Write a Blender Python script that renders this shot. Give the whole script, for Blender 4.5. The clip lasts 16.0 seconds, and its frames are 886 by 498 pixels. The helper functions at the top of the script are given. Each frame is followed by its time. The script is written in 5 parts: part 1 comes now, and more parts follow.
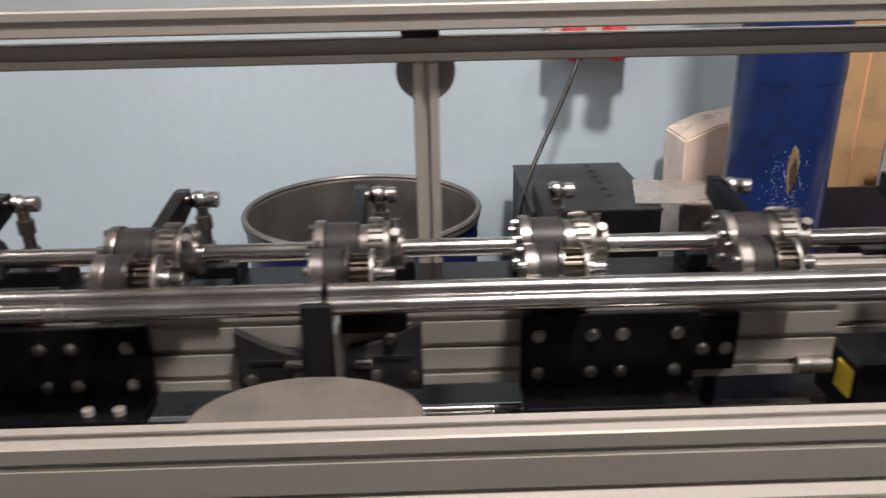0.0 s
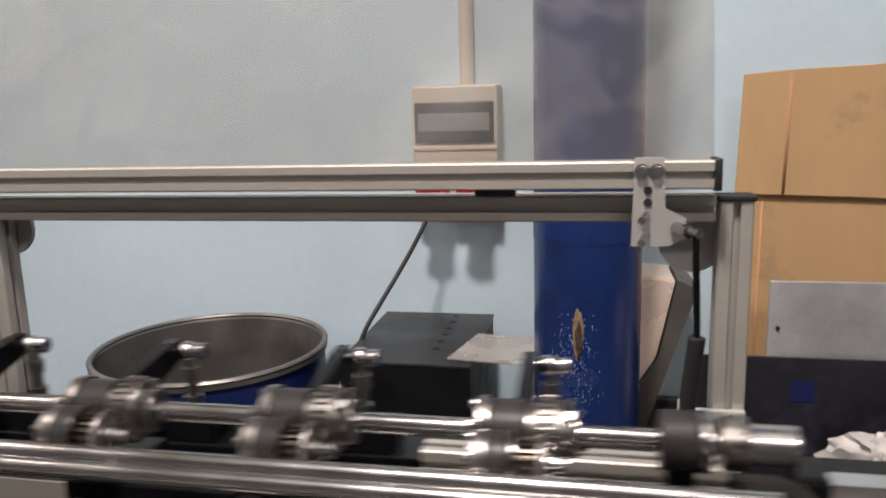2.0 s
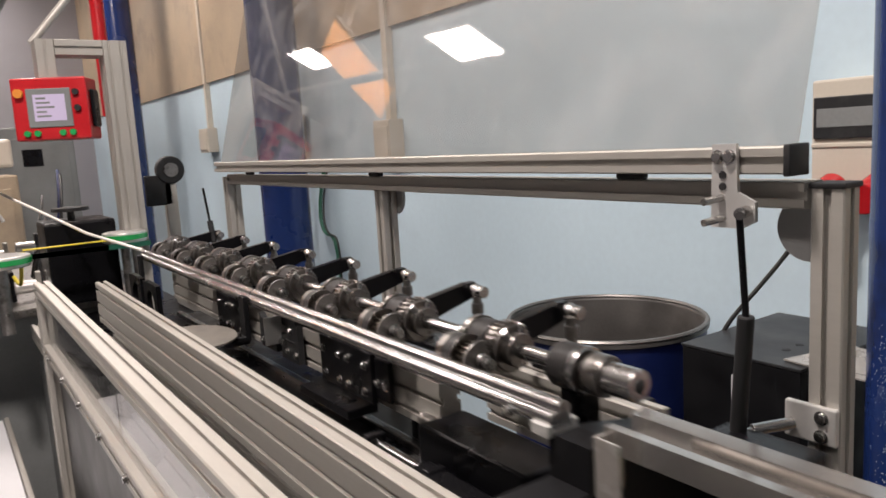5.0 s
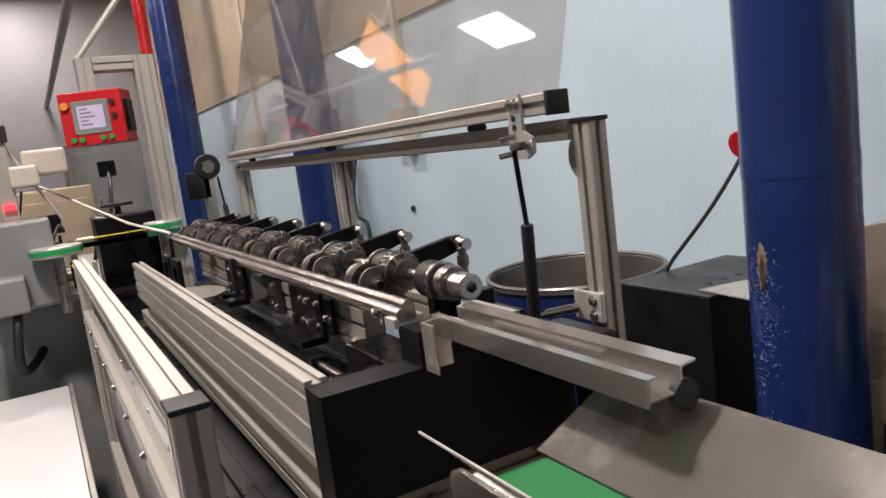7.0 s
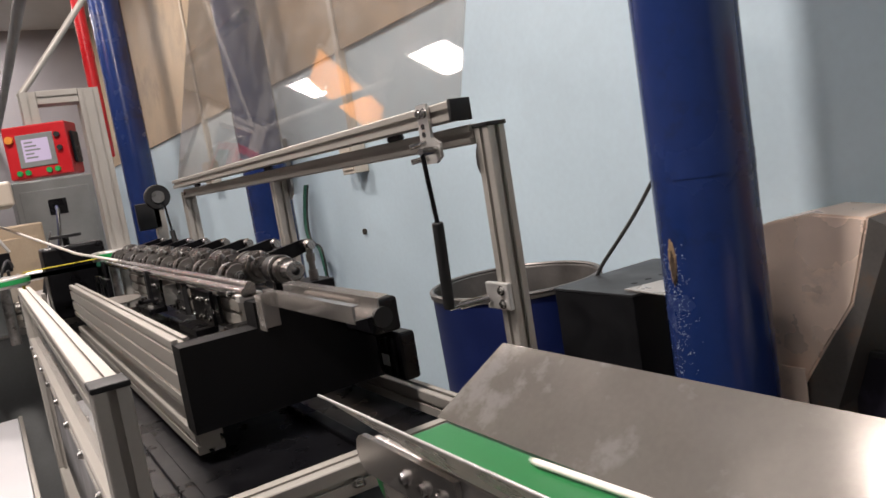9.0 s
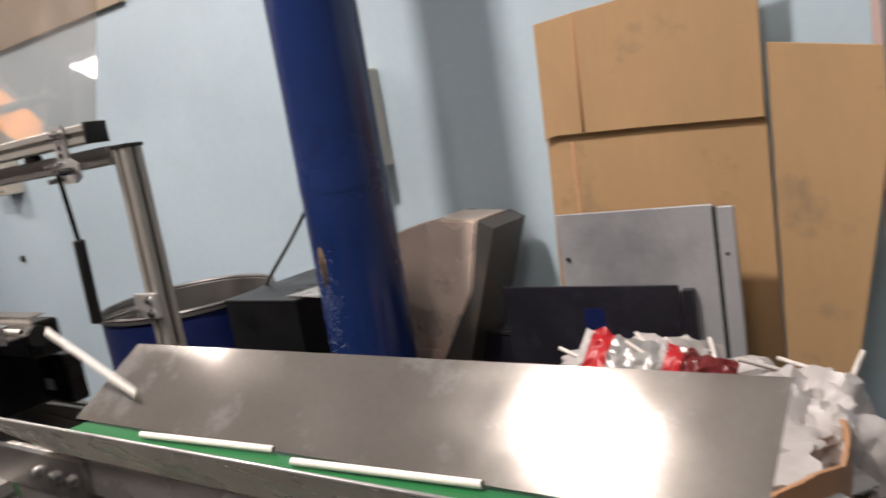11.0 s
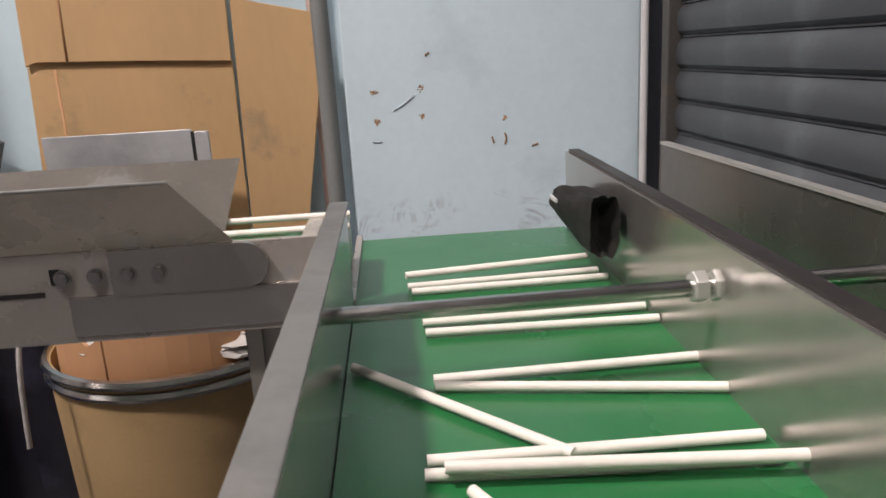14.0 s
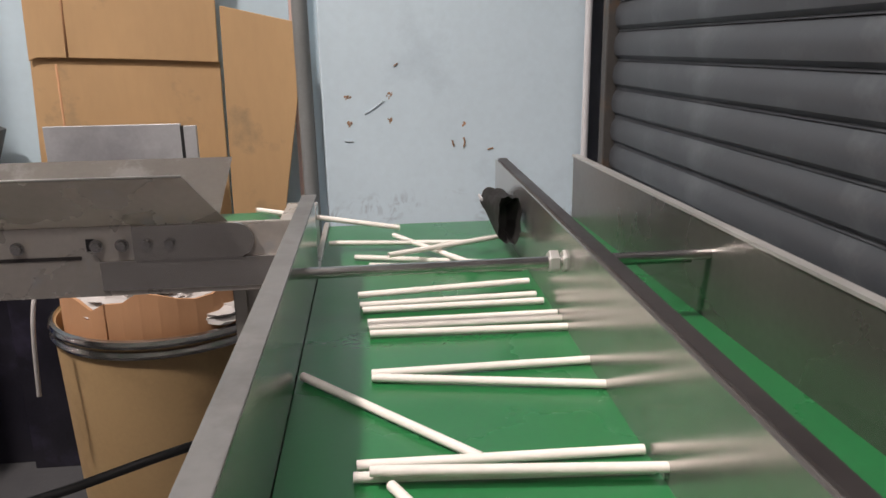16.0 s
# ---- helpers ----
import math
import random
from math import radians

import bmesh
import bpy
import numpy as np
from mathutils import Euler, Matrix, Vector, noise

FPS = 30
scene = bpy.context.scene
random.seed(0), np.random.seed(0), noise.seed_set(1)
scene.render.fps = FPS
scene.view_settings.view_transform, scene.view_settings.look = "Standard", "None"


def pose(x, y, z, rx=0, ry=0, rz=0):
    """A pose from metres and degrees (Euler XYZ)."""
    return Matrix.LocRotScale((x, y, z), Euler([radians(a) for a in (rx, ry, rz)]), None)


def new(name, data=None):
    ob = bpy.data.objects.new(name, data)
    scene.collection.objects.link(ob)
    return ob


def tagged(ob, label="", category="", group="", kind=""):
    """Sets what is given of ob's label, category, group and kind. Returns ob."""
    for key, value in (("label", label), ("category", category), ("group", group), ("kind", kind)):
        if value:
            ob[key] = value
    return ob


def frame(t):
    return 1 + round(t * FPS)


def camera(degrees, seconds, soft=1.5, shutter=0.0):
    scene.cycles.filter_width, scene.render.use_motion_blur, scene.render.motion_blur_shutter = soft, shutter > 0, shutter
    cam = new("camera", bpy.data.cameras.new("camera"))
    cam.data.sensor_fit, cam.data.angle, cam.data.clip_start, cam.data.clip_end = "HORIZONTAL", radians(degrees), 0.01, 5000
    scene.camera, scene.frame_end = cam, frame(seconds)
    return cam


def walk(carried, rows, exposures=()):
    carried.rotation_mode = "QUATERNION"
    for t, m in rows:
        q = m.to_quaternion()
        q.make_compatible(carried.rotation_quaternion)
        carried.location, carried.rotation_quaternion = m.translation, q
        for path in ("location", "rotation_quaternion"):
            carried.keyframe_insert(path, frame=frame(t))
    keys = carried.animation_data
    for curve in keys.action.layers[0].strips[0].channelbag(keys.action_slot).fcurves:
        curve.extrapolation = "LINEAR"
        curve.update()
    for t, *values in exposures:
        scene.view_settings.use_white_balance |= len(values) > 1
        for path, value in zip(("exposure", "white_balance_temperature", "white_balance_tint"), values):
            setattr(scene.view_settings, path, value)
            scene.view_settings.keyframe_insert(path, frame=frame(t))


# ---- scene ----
cam = camera(61.9, 16.0, shutter=0.4)
PATH = [
    (0.0, pose(-0.151, 0.262, 1.384, 68.74, 1.10, -1.41)),
    (0.5, pose(0.035, 0.276, 1.395, 68.83, 1.49, 0.62)),
    (1.0, pose(0.198, 0.324, 1.382, 69.60, 2.04, 3.11)),
    (1.5, pose(0.394, 0.314, 1.398, 74.61, 2.42, 8.08)),
    (2.0, pose(0.590, 0.343, 1.398, 79.29, 1.53, 11.05)),
    (2.5, pose(0.733, 0.388, 1.401, 82.09, 2.87, 21.86)),
    (3.0, pose(0.832, 0.357, 1.412, 82.57, 5.78, 33.33)),
    (3.5, pose(0.919, 0.301, 1.409, 82.51, 6.40, 38.48)),
    (4.0, pose(1.003, 0.292, 1.404, 82.23, 5.03, 41.80)),
    (4.5, pose(1.055, 0.359, 1.386, 81.89, 4.03, 47.43)),
    (5.0, pose(1.121, 0.408, 1.367, 81.64, 3.33, 55.14)),
    (7.3, pose(1.535, 0.509, 1.293, 81.47, 7.37, 60.61)),
    (7.5, pose(1.556, 0.508, 1.289, 81.56, 7.82, 60.10)),
    (8.0, pose(1.562, 0.510, 1.282, 81.96, 8.66, 59.13)),
    (8.2, pose(1.556, 0.518, 1.274, 82.34, 8.77, 59.07)),
    (10.3, pose(1.723, 0.511, 1.255, 82.82, 10.21, 47.56)),
    (10.5, pose(1.740, 0.508, 1.255, 82.16, 9.96, 44.28)),
    (11.0, pose(1.763, 0.479, 1.251, 80.64, 9.27, 33.97)),
    (11.5, pose(1.794, 0.453, 1.236, 78.78, 8.18, 23.42)),
    (12.0, pose(1.816, 0.423, 1.214, 77.73, 6.62, 14.71)),
    (12.5, pose(1.829, 0.369, 1.200, 76.81, 5.20, 7.51)),
    (13.0, pose(1.831, 0.286, 1.183, 76.20, 4.07, 2.08)),
    (13.5, pose(1.826, 0.220, 1.167, 75.67, 3.27, -1.86)),
    (14.0, pose(1.834, 0.164, 1.155, 75.09, 3.08, -4.35)),
    (14.5, pose(1.847, 0.133, 1.150, 74.47, 3.00, -5.65)),
    (15.0, pose(1.848, 0.075, 1.152, 74.06, 2.67, -5.97)),
    (15.5, pose(1.858, 0.014, 1.172, 74.10, 2.00, -5.84)),
    (16.0, pose(1.858, -0.046, 1.196, 74.69, 0.87, -5.67)),
]
walk(cam, PATH)

# ---- light ----
world = bpy.data.worlds.new("World")
scene.world = world
world.use_nodes = True
world.node_tree.nodes["Background"].inputs[0].default_value = (0.90, 0.86, 0.86, 1)
world.node_tree.nodes["Background"].inputs[1].default_value = 0.10
scene.view_settings.exposure = 0.0


def area(name, x, y, z, sx, sy, watts, col=(1, 0.885, 0.83), rx=0, ry=0):
    d = bpy.data.lights.new(name, "AREA")
    d.shape, d.size, d.size_y, d.energy, d.color = "RECTANGLE", sx, sy, watts, col
    o = new(name, d)
    o.matrix_world = pose(x, y, z, rx, ry, 0)
    return o


CEIL = 3.8
LIGHTS = [(0.33, 0.16, 0.34, 0.34, 130), (-2.6, 0.7, 0.58, 0.34, 44), (1.75, -1.3, 1.0, 0.4, 38), (-4.3, -1.4, 0.7, 0.5, 55),
          (-4.8, 0.9, 0.6, 0.34, 55), (-6.8, -1.05, 0.6, 0.4, 40), (-8.6, 0.6, 0.9, 0.5, 45)]
for lx, ly, sx, sy, w in LIGHTS:
    area("ceiling_lamp", lx, ly, CEIL - 0.09, sx - 0.06, sy - 0.06, w)


# ---- materials ----
def mat(name, col, rough=0.5, metal=0.0, var=0.12, scale=6.0, bump=0.0, bscale=120.0, stretch=(1, 1, 1), dark=None, dscale=2.5, dlo=0.52, dhi=0.7, rvar=0.1, spec=0.5, rand=0.0):
    """Paint, metal or card with large stains, fine grain and relief."""
    m = bpy.data.materials.new(name)
    m.use_nodes = True
    nt = m.node_tree
    N, L = nt.nodes, nt.links
    b = N["Principled BSDF"]
    b.inputs["Metallic"].default_value = metal
    b.inputs["Specular IOR Level"].default_value = spec
    tc = N.new("ShaderNodeTexCoord")
    mp = N.new("ShaderNodeMapping")
    mp.inputs["Scale"].default_value = stretch
    L.new(tc.outputs["Object"], mp.inputs[0])
    n1 = N.new("ShaderNodeTexNoise")
    n1.inputs["Scale"].default_value, n1.inputs["Detail"].default_value = scale, 8
    n2 = N.new("ShaderNodeTexNoise")
    n2.inputs["Scale"].default_value, n2.inputs["Detail"].default_value = bscale, 4
    L.new(mp.outputs[0], n1.inputs[0])
    L.new(mp.outputs[0], n2.inputs[0])
    add = N.new("ShaderNodeMath")
    add.operation = "ADD"
    L.new(n1.outputs[0], add.inputs[0])
    mul = N.new("ShaderNodeMath")
    mul.operation = "MULTIPLY"
    mul.inputs[1].default_value = 0.45
    L.new(n2.outputs[0], mul.inputs[0])
    L.new(mul.outputs[0], add.inputs[1])
    mr = N.new("ShaderNodeMapRange")
    mr.inputs[1].default_value, mr.inputs[2].default_value = 0.45, 1.0
    mr.inputs[3].default_value, mr.inputs[4].default_value = 1 - var, 1 + var
    L.new(add.outputs[0], mr.inputs[0])
    vm = N.new("ShaderNodeVectorMath")
    vm.operation = "SCALE"
    vm.inputs[0].default_value = col
    L.new(mr.outputs[0], vm.inputs["Scale"])
    out = vm.outputs[0]
    if rand:
        oi = N.new("ShaderNodeObjectInfo")
        m2 = N.new("ShaderNodeMapRange")
        m2.inputs[3].default_value, m2.inputs[4].default_value = 1 - rand, 1 + rand
        L.new(oi.outputs["Random"], m2.inputs[0])
        v2 = N.new("ShaderNodeVectorMath")
        v2.operation = "SCALE"
        L.new(out, v2.inputs[0])
        L.new(m2.outputs[0], v2.inputs["Scale"])
        out = v2.outputs[0]
    if dark:
        n3 = N.new("ShaderNodeTexNoise")
        n3.inputs["Scale"].default_value, n3.inputs["Detail"].default_value = dscale, 9
        n3.inputs["Roughness"].default_value = 0.65
        L.new(tc.outputs["Object"], n3.inputs[0])
        r3 = N.new("ShaderNodeMapRange")
        r3.inputs[1].default_value, r3.inputs[2].default_value = dlo, dhi
        L.new(n3.outputs[0], r3.inputs[0])
        mx = N.new("ShaderNodeMix")
        mx.data_type = "RGBA"
        L.new(r3.outputs[0], mx.inputs[0])
        L.new(out, mx.inputs[6])
        mx.inputs[7].default_value = (*dark, 1)
        out = mx.outputs[2]
    L.new(out, b.inputs["Base Color"])
    rr = N.new("ShaderNodeMapRange")
    rr.inputs[1].default_value, rr.inputs[2].default_value = 0.3, 0.75
    rr.inputs[3].default_value, rr.inputs[4].default_value = max(0.03, rough - rvar), min(1, rough + rvar)
    L.new(n1.outputs[0], rr.inputs[0])
    L.new(rr.outputs[0], b.inputs["Roughness"])
    if bump:
        bp = N.new("ShaderNodeBump")
        bp.inputs["Strength"].default_value, bp.inputs["Distance"].default_value = bump, 0.004
        L.new(add.outputs[0], bp.inputs["Height"])
        L.new(bp.outputs[0], b.inputs["Normal"])
    return m


def glow(name, col, power):
    m = mat(name, col, 0.5, var=0.02)
    b = m.node_tree.nodes["Principled BSDF"]
    b.inputs["Emission Color"].default_value = (*col, 1)
    b.inputs["Emission Strength"].default_value = power
    return m


def clear(name, col=(1, 1, 1), haze=0.06, rough=0.03, scratch=True):
    """Thin clear acrylic: mostly see-through, a film of haze and a glossy face."""
    m = bpy.data.materials.new(name)
    m.use_nodes = True
    N, L = m.node_tree.nodes, m.node_tree.links
    N.clear()
    out = N.new("ShaderNodeOutputMaterial")
    tr = N.new("ShaderNodeBsdfTransparent")
    tr.inputs[0].default_value = (*col, 1)
    di = N.new("ShaderNodeBsdfDiffuse")
    di.inputs[0].default_value = (0.75, 0.75, 0.74, 1)
    gl = N.new("ShaderNodeBsdfGlossy")
    gl.inputs["Roughness"].default_value = rough
    m1, m2 = N.new("ShaderNodeMixShader"), N.new("ShaderNodeMixShader")
    if scratch:
        tc = N.new("ShaderNodeTexCoord")
        no = N.new("ShaderNodeTexNoise")
        no.inputs["Scale"].default_value, no.inputs["Detail"].default_value = 9, 12
        no.inputs["Distortion"].default_value = 1.5
        L.new(tc.outputs["Object"], no.inputs[0])
        mr = N.new("ShaderNodeMapRange")
        mr.inputs[1].default_value, mr.inputs[2].default_value = 0.45, 0.75
        mr.inputs[3].default_value, mr.inputs[4].default_value = haze * 0.7, haze * 1.9
        L.new(no.outputs[0], mr.inputs[0])
        L.new(mr.outputs[0], m1.inputs[0])
    else:
        m1.inputs[0].default_value = haze
    L.new(tr.outputs[0], m1.inputs[1])
    L.new(di.outputs[0], m1.inputs[2])
    lw = N.new("ShaderNodeLayerWeight")
    lw.inputs[0].default_value = 0.5
    pw = N.new("ShaderNodeMath")
    pw.operation = "POWER"
    pw.inputs[1].default_value = 5.0
    L.new(lw.outputs["Facing"], pw.inputs[0])
    ma = N.new("ShaderNodeMath")
    ma.operation = "MULTIPLY_ADD"
    ma.inputs[1].default_value, ma.inputs[2].default_value = 0.90, 0.04
    L.new(pw.outputs[0], ma.inputs[0])
    L.new(ma.outputs[0], m2.inputs[0])
    L.new(m1.outputs[0], m2.inputs[1])
    L.new(gl.outputs[0], m2.inputs[2])
    L.new(m2.outputs[0], out.inputs[0])
    return m


M_WALL = mat("blue_wall_paint", (0.53, 0.66, 0.74), 0.45, var=0.07, scale=1.6, bump=0.15, bscale=40, dark=(0.46, 0.57, 0.64), dscale=1.4, dlo=0.55, dhi=0.85)
M_WALLG = mat("grey_blue_wall_paint", (0.66, 0.80, 0.89), 0.5, var=0.06, scale=2.0, bump=0.12, bscale=60, dark=(0.50, 0.61, 0.69), dscale=3.0, dlo=0.58, dhi=0.85)
M_TAN = mat("tan_wall_board", (0.42, 0.33, 0.23), 0.6, var=0.15, scale=3, bump=0.2, dark=(0.30, 0.24, 0.18), dscale=2.2)
M_GREYW = mat("grey_wall", (0.31, 0.30, 0.32), 0.7, var=0.1, scale=2, bump=0.1)
M_FLOOR = mat("concrete_floor", (0.09, 0.09, 0.095), 0.55, var=0.2, scale=2.5, bump=0.25, bscale=80, dark=(0.07, 0.07, 0.075), dscale=1.6)
M_CEIL = mat("ceiling_paint", (0.55, 0.55, 0.54), 0.8, var=0.06)
M_ALU = mat("aluminium_extrusion", (0.42, 0.40, 0.365), 0.50, 0.45, var=0.07, scale=8, stretch=(0.2, 1, 1), bump=0.03, bscale=200, rvar=0.06)
M_ALUB = mat("bright_aluminium_plate", (0.62, 0.61, 0.59), 0.38, 0.6, var=0.06, scale=14)
M_STEEL = mat("polished_steel", (0.47, 0.46, 0.45), 0.24, 1.0, var=0.08, scale=18, rvar=0.05)
M_STEELD = mat("worn_steel", (0.30, 0.288, 0.275), 0.38, 0.9, var=0.2, scale=30, rvar=0.12, dark=(0.14, 0.13, 0.12), dscale=40)
M_STAIN = mat("brushed_stainless_sheet", (0.49, 0.46, 0.425), 0.125, 0.62, var=0.10, scale=9, bump=0.015, bscale=160, dark=(0.66, 0.64, 0.62), dscale=17, dlo=0.54, dhi=0.63, rvar=0.05)
M_STAIND = mat("dull_stainless_sheet", (0.46, 0.43, 0.395), 0.30, 0.45, var=0.12, scale=14, bump=0.02, dark=(0.44, 0.43, 0.42), dscale=22, dlo=0.56, dhi=0.66)
M_BLACK = mat("black_anodised_plate", (0.004, 0.004, 0.005), 0.32, 0.0, var=0.3, scale=12, bump=0.03, dark=(0.014, 0.014, 0.016), dscale=30, dlo=0.62, dhi=0.85, spec=0.2)
M_BLACKP = mat("black_powder_coat", (0.0045, 0.0045, 0.0055), 0.55, 0.0, var=0.25, scale=14, bump=0.1, bscale=300, spec=0.25)
M_RUB = mat("black_rubber", (0.008, 0.008, 0.009), 0.6, 0.0, var=0.2, scale=20)
M_DGREY = mat("dark_grey_sheet", (0.028, 0.029, 0.031), 0.42, 0.3, var=0.2, scale=6, dark=(0.055, 0.055, 0.055), dscale=9)
M_BLUE = mat("blue_column_paint", (0.010, 0.026, 0.115), 0.25, 0.0, var=0.12, scale=4, bump=0.06, bscale=60, dark=(0.010, 0.016, 0.05), dscale=5, dlo=0.56, dhi=0.72)
M_BIN = mat("blue_bin_paint", (0.008, 0.016, 0.085), 0.4, 0.0, var=0.2, scale=6)
M_BINI = mat("scratched_bin_steel", (0.20, 0.19, 0.18), 0.45, 0.7, var=0.15, scale=9, dark=(0.13, 0.12, 0.11), dscale=5)
M_CHIP = mat("chipped_filler", (0.24, 0.165, 0.09), 0.8, var=0.4, scale=40, bump=0.5, dark=(0.10, 0.07, 0.04), dscale=30)
M_CARD = mat("brown_cardboard", (0.50, 0.32, 0.16), 0.75, var=0.08, scale=5, bump=0.08, bscale=50, stretch=(1, 1, 0.3), dark=(0.27, 0.20, 0.12), dscale=5.5, dlo=0.57, dhi=0.75)
M_CARD2 = mat("fresh_cardboard", (0.46, 0.25, 0.13), 0.75, var=0.08, scale=5, bump=0.08, stretch=(6, 6, 0.4))
M_KRAFT = mat("kraft_drum_board", (0.44, 0.30, 0.15), 0.6, var=0.09, scale=6, bump=0.05, dark=(0.33, 0.22, 0.11), dscale=4)
M_GREEN = mat("green_conveyor_belt", (0.020, 0.155, 0.048), 0.33, 0.0, var=0.07, scale=5, bump=0.02, bscale=200, dark=(0.016, 0.13, 0.04), dscale=4, dlo=0.5, dhi=0.8)
M_STRAW = mat("white_paper_straw", (0.82, 0.77, 0.72), 0.6, 0.0, var=0.05, scale=60, bump=0.05, bscale=300, rand=0.05)
M_RED = mat("red_enamel", (0.48, 0.012, 0.018), 0.35, 0.0, var=0.1)
M_BEIGE = mat("beige_plastic", (0.56, 0.51, 0.43), 0.45, 0.0, var=0.06)
M_WHITE = mat("white_plastic", (0.60, 0.60, 0.62), 0.45, 0.0, var=0.05)
M_WBAG = mat("crumpled_white_plastic", (0.50, 0.475, 0.46), 0.4, 0.0, var=0.15, scale=20, bump=0.6, bscale=60)
M_GREYP = mat("grey_machine_paint", (0.20, 0.21, 0.21), 0.45, 0.0, var=0.12)
M_SHUT = mat("dark_grey_shutter_paint", (0.055, 0.060, 0.068), 0.42, 0.0, var=0.12, scale=5, bump=0.03, dark=(0.10, 0.11, 0.12), dscale=7)
M_SFRAME = mat("brown_shutter_frame", (0.09, 0.085, 0.08), 0.5, 0.3, var=0.2, dark=(0.14, 0.09, 0.06), dscale=12)
M_RUST = mat("rust_spot", (0.34, 0.21, 0.13), 0.85, var=0.5, scale=60, bump=0.4)
M_SMUDGE = mat("grey_scuff", (0.40, 0.47, 0.53), 0.6, var=0.25, scale=25)
M_DUSTBLK = mat("worn_black_sheet", (0.016, 0.015, 0.022), 0.4, 0.0, var=0.4, scale=5, dark=(0.04, 0.035, 0.06), dscale=8)
M_COPPER = mat("folded_foil_duct", (0.90, 0.74, 0.62), 0.30, 0.3, var=0.12, scale=6, bump=0.5, bscale=14, dark=(0.50, 0.41, 0.35), dscale=7, dlo=0.55, dhi=0.75)
M_PANEL = mat("zinc_cabinet_door", (0.50, 0.51, 0.53), 0.40, 0.35, var=0.1, scale=4, dark=(0.34, 0.34, 0.36), dscale=3)
M_PINK = mat("pinkish_conduit", (0.62, 0.46, 0.42), 0.5, var=0.1)
M_ORANGE = mat("orange_plastic", (0.70, 0.26, 0.04), 0.4, var=0.1)
M_YELLOW = mat("yellow_label", (0.75, 0.60, 0.05), 0.5, var=0.05)
M_CABLE = mat("black_cable_sheath", (0.012, 0.012, 0.012), 0.4, var=0.1)
M_GCABLE = mat("green_cable_sheath", (0.012, 0.09, 0.055), 0.5, var=0.1)
M_BRASS = mat("oily_pinion_steel", (0.10, 0.085, 0.07), 0.35, 0.9, var=0.3, scale=50)
M_ACR = clear("clear_acrylic_guard", (0.84, 0.82, 0.80), haze=0.055)
M_ACR2 = clear("clear_acrylic_panel", haze=0.05)
M_LAMP = glow("lamp_diffuser", (1.0, 0.98, 0.95), 9.0)
M_SCREEN = glow("lit_screen", (0.42, 0.36, 0.50), 0.35)
M_REDLED = glow("red_led", (1.0, 0.02, 0.03), 4.0)
M_GREENB = mat("green_push_button", (0.02, 0.30, 0.08), 0.3, var=0.05)

M_CLOTH = mat("black_woven_cloth", (0.012, 0.011, 0.011), 0.75, 0.0, var=0.3, scale=30, bump=0.25, bscale=500, spec=0.3)
M_DISC = mat("grey_plastic_disc", (0.36, 0.36, 0.355), 0.4, var=0.08)
M_HEAD = mat("oiled_cutter_steel", (0.26, 0.245, 0.232), 0.33, 1.0, var=0.2, scale=40, rvar=0.1, dark=(0.20, 0.18, 0.165), dscale=55, dlo=0.5, dhi=0.7)
M_HUB = mat("dark_hub_steel", (0.020, 0.019, 0.019), 0.42, 0.0, var=0.3, scale=30, rvar=0.12, dark=(0.045, 0.042, 0.04), dscale=35, dlo=0.55, dhi=0.75, spec=0.25)
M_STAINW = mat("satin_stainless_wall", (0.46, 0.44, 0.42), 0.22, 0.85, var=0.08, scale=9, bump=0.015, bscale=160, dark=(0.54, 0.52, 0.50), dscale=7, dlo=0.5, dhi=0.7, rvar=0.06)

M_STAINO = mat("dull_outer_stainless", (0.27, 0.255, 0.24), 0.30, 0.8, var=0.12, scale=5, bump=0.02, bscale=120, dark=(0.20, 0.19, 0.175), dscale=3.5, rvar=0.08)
M_CAPD = mat("dark_edge_strip", (0.030, 0.026, 0.026), 0.5, 0.0, var=0.2, scale=14, bump=0.03)
M_CAPG = mat("grey_folded_edge", (0.20, 0.195, 0.19), 0.42, 0.4, var=0.14, scale=20, dark=(0.13, 0.125, 0.12), dscale=9)
M_TRAY = mat("dusty_grey_tray", (0.15, 0.138, 0.12), 0.5, 0.3, var=0.1, scale=12, dark=(0.11, 0.10, 0.09), dscale=14)
M_PACK = mat("silver_packet_film", (0.40, 0.39, 0.38), 0.36, 0.5, var=0.2, scale=30, bump=0.4, bscale=45)
M_DRED = mat("dark_red_wrapper", (0.16, 0.018, 0.02), 0.3, 0.0, var=0.25, scale=30, bump=0.4, bscale=45)
M_BARE = mat("bare_rusty_spot", (0.06, 0.04, 0.025), 0.85, var=0.5, scale=60, bump=0.5)
# orange glow added for the streak mirrored in the guard sheet
M_STRIP = glow("added_orange_glow", (0.95, 0.36, 0.06), 1.9)


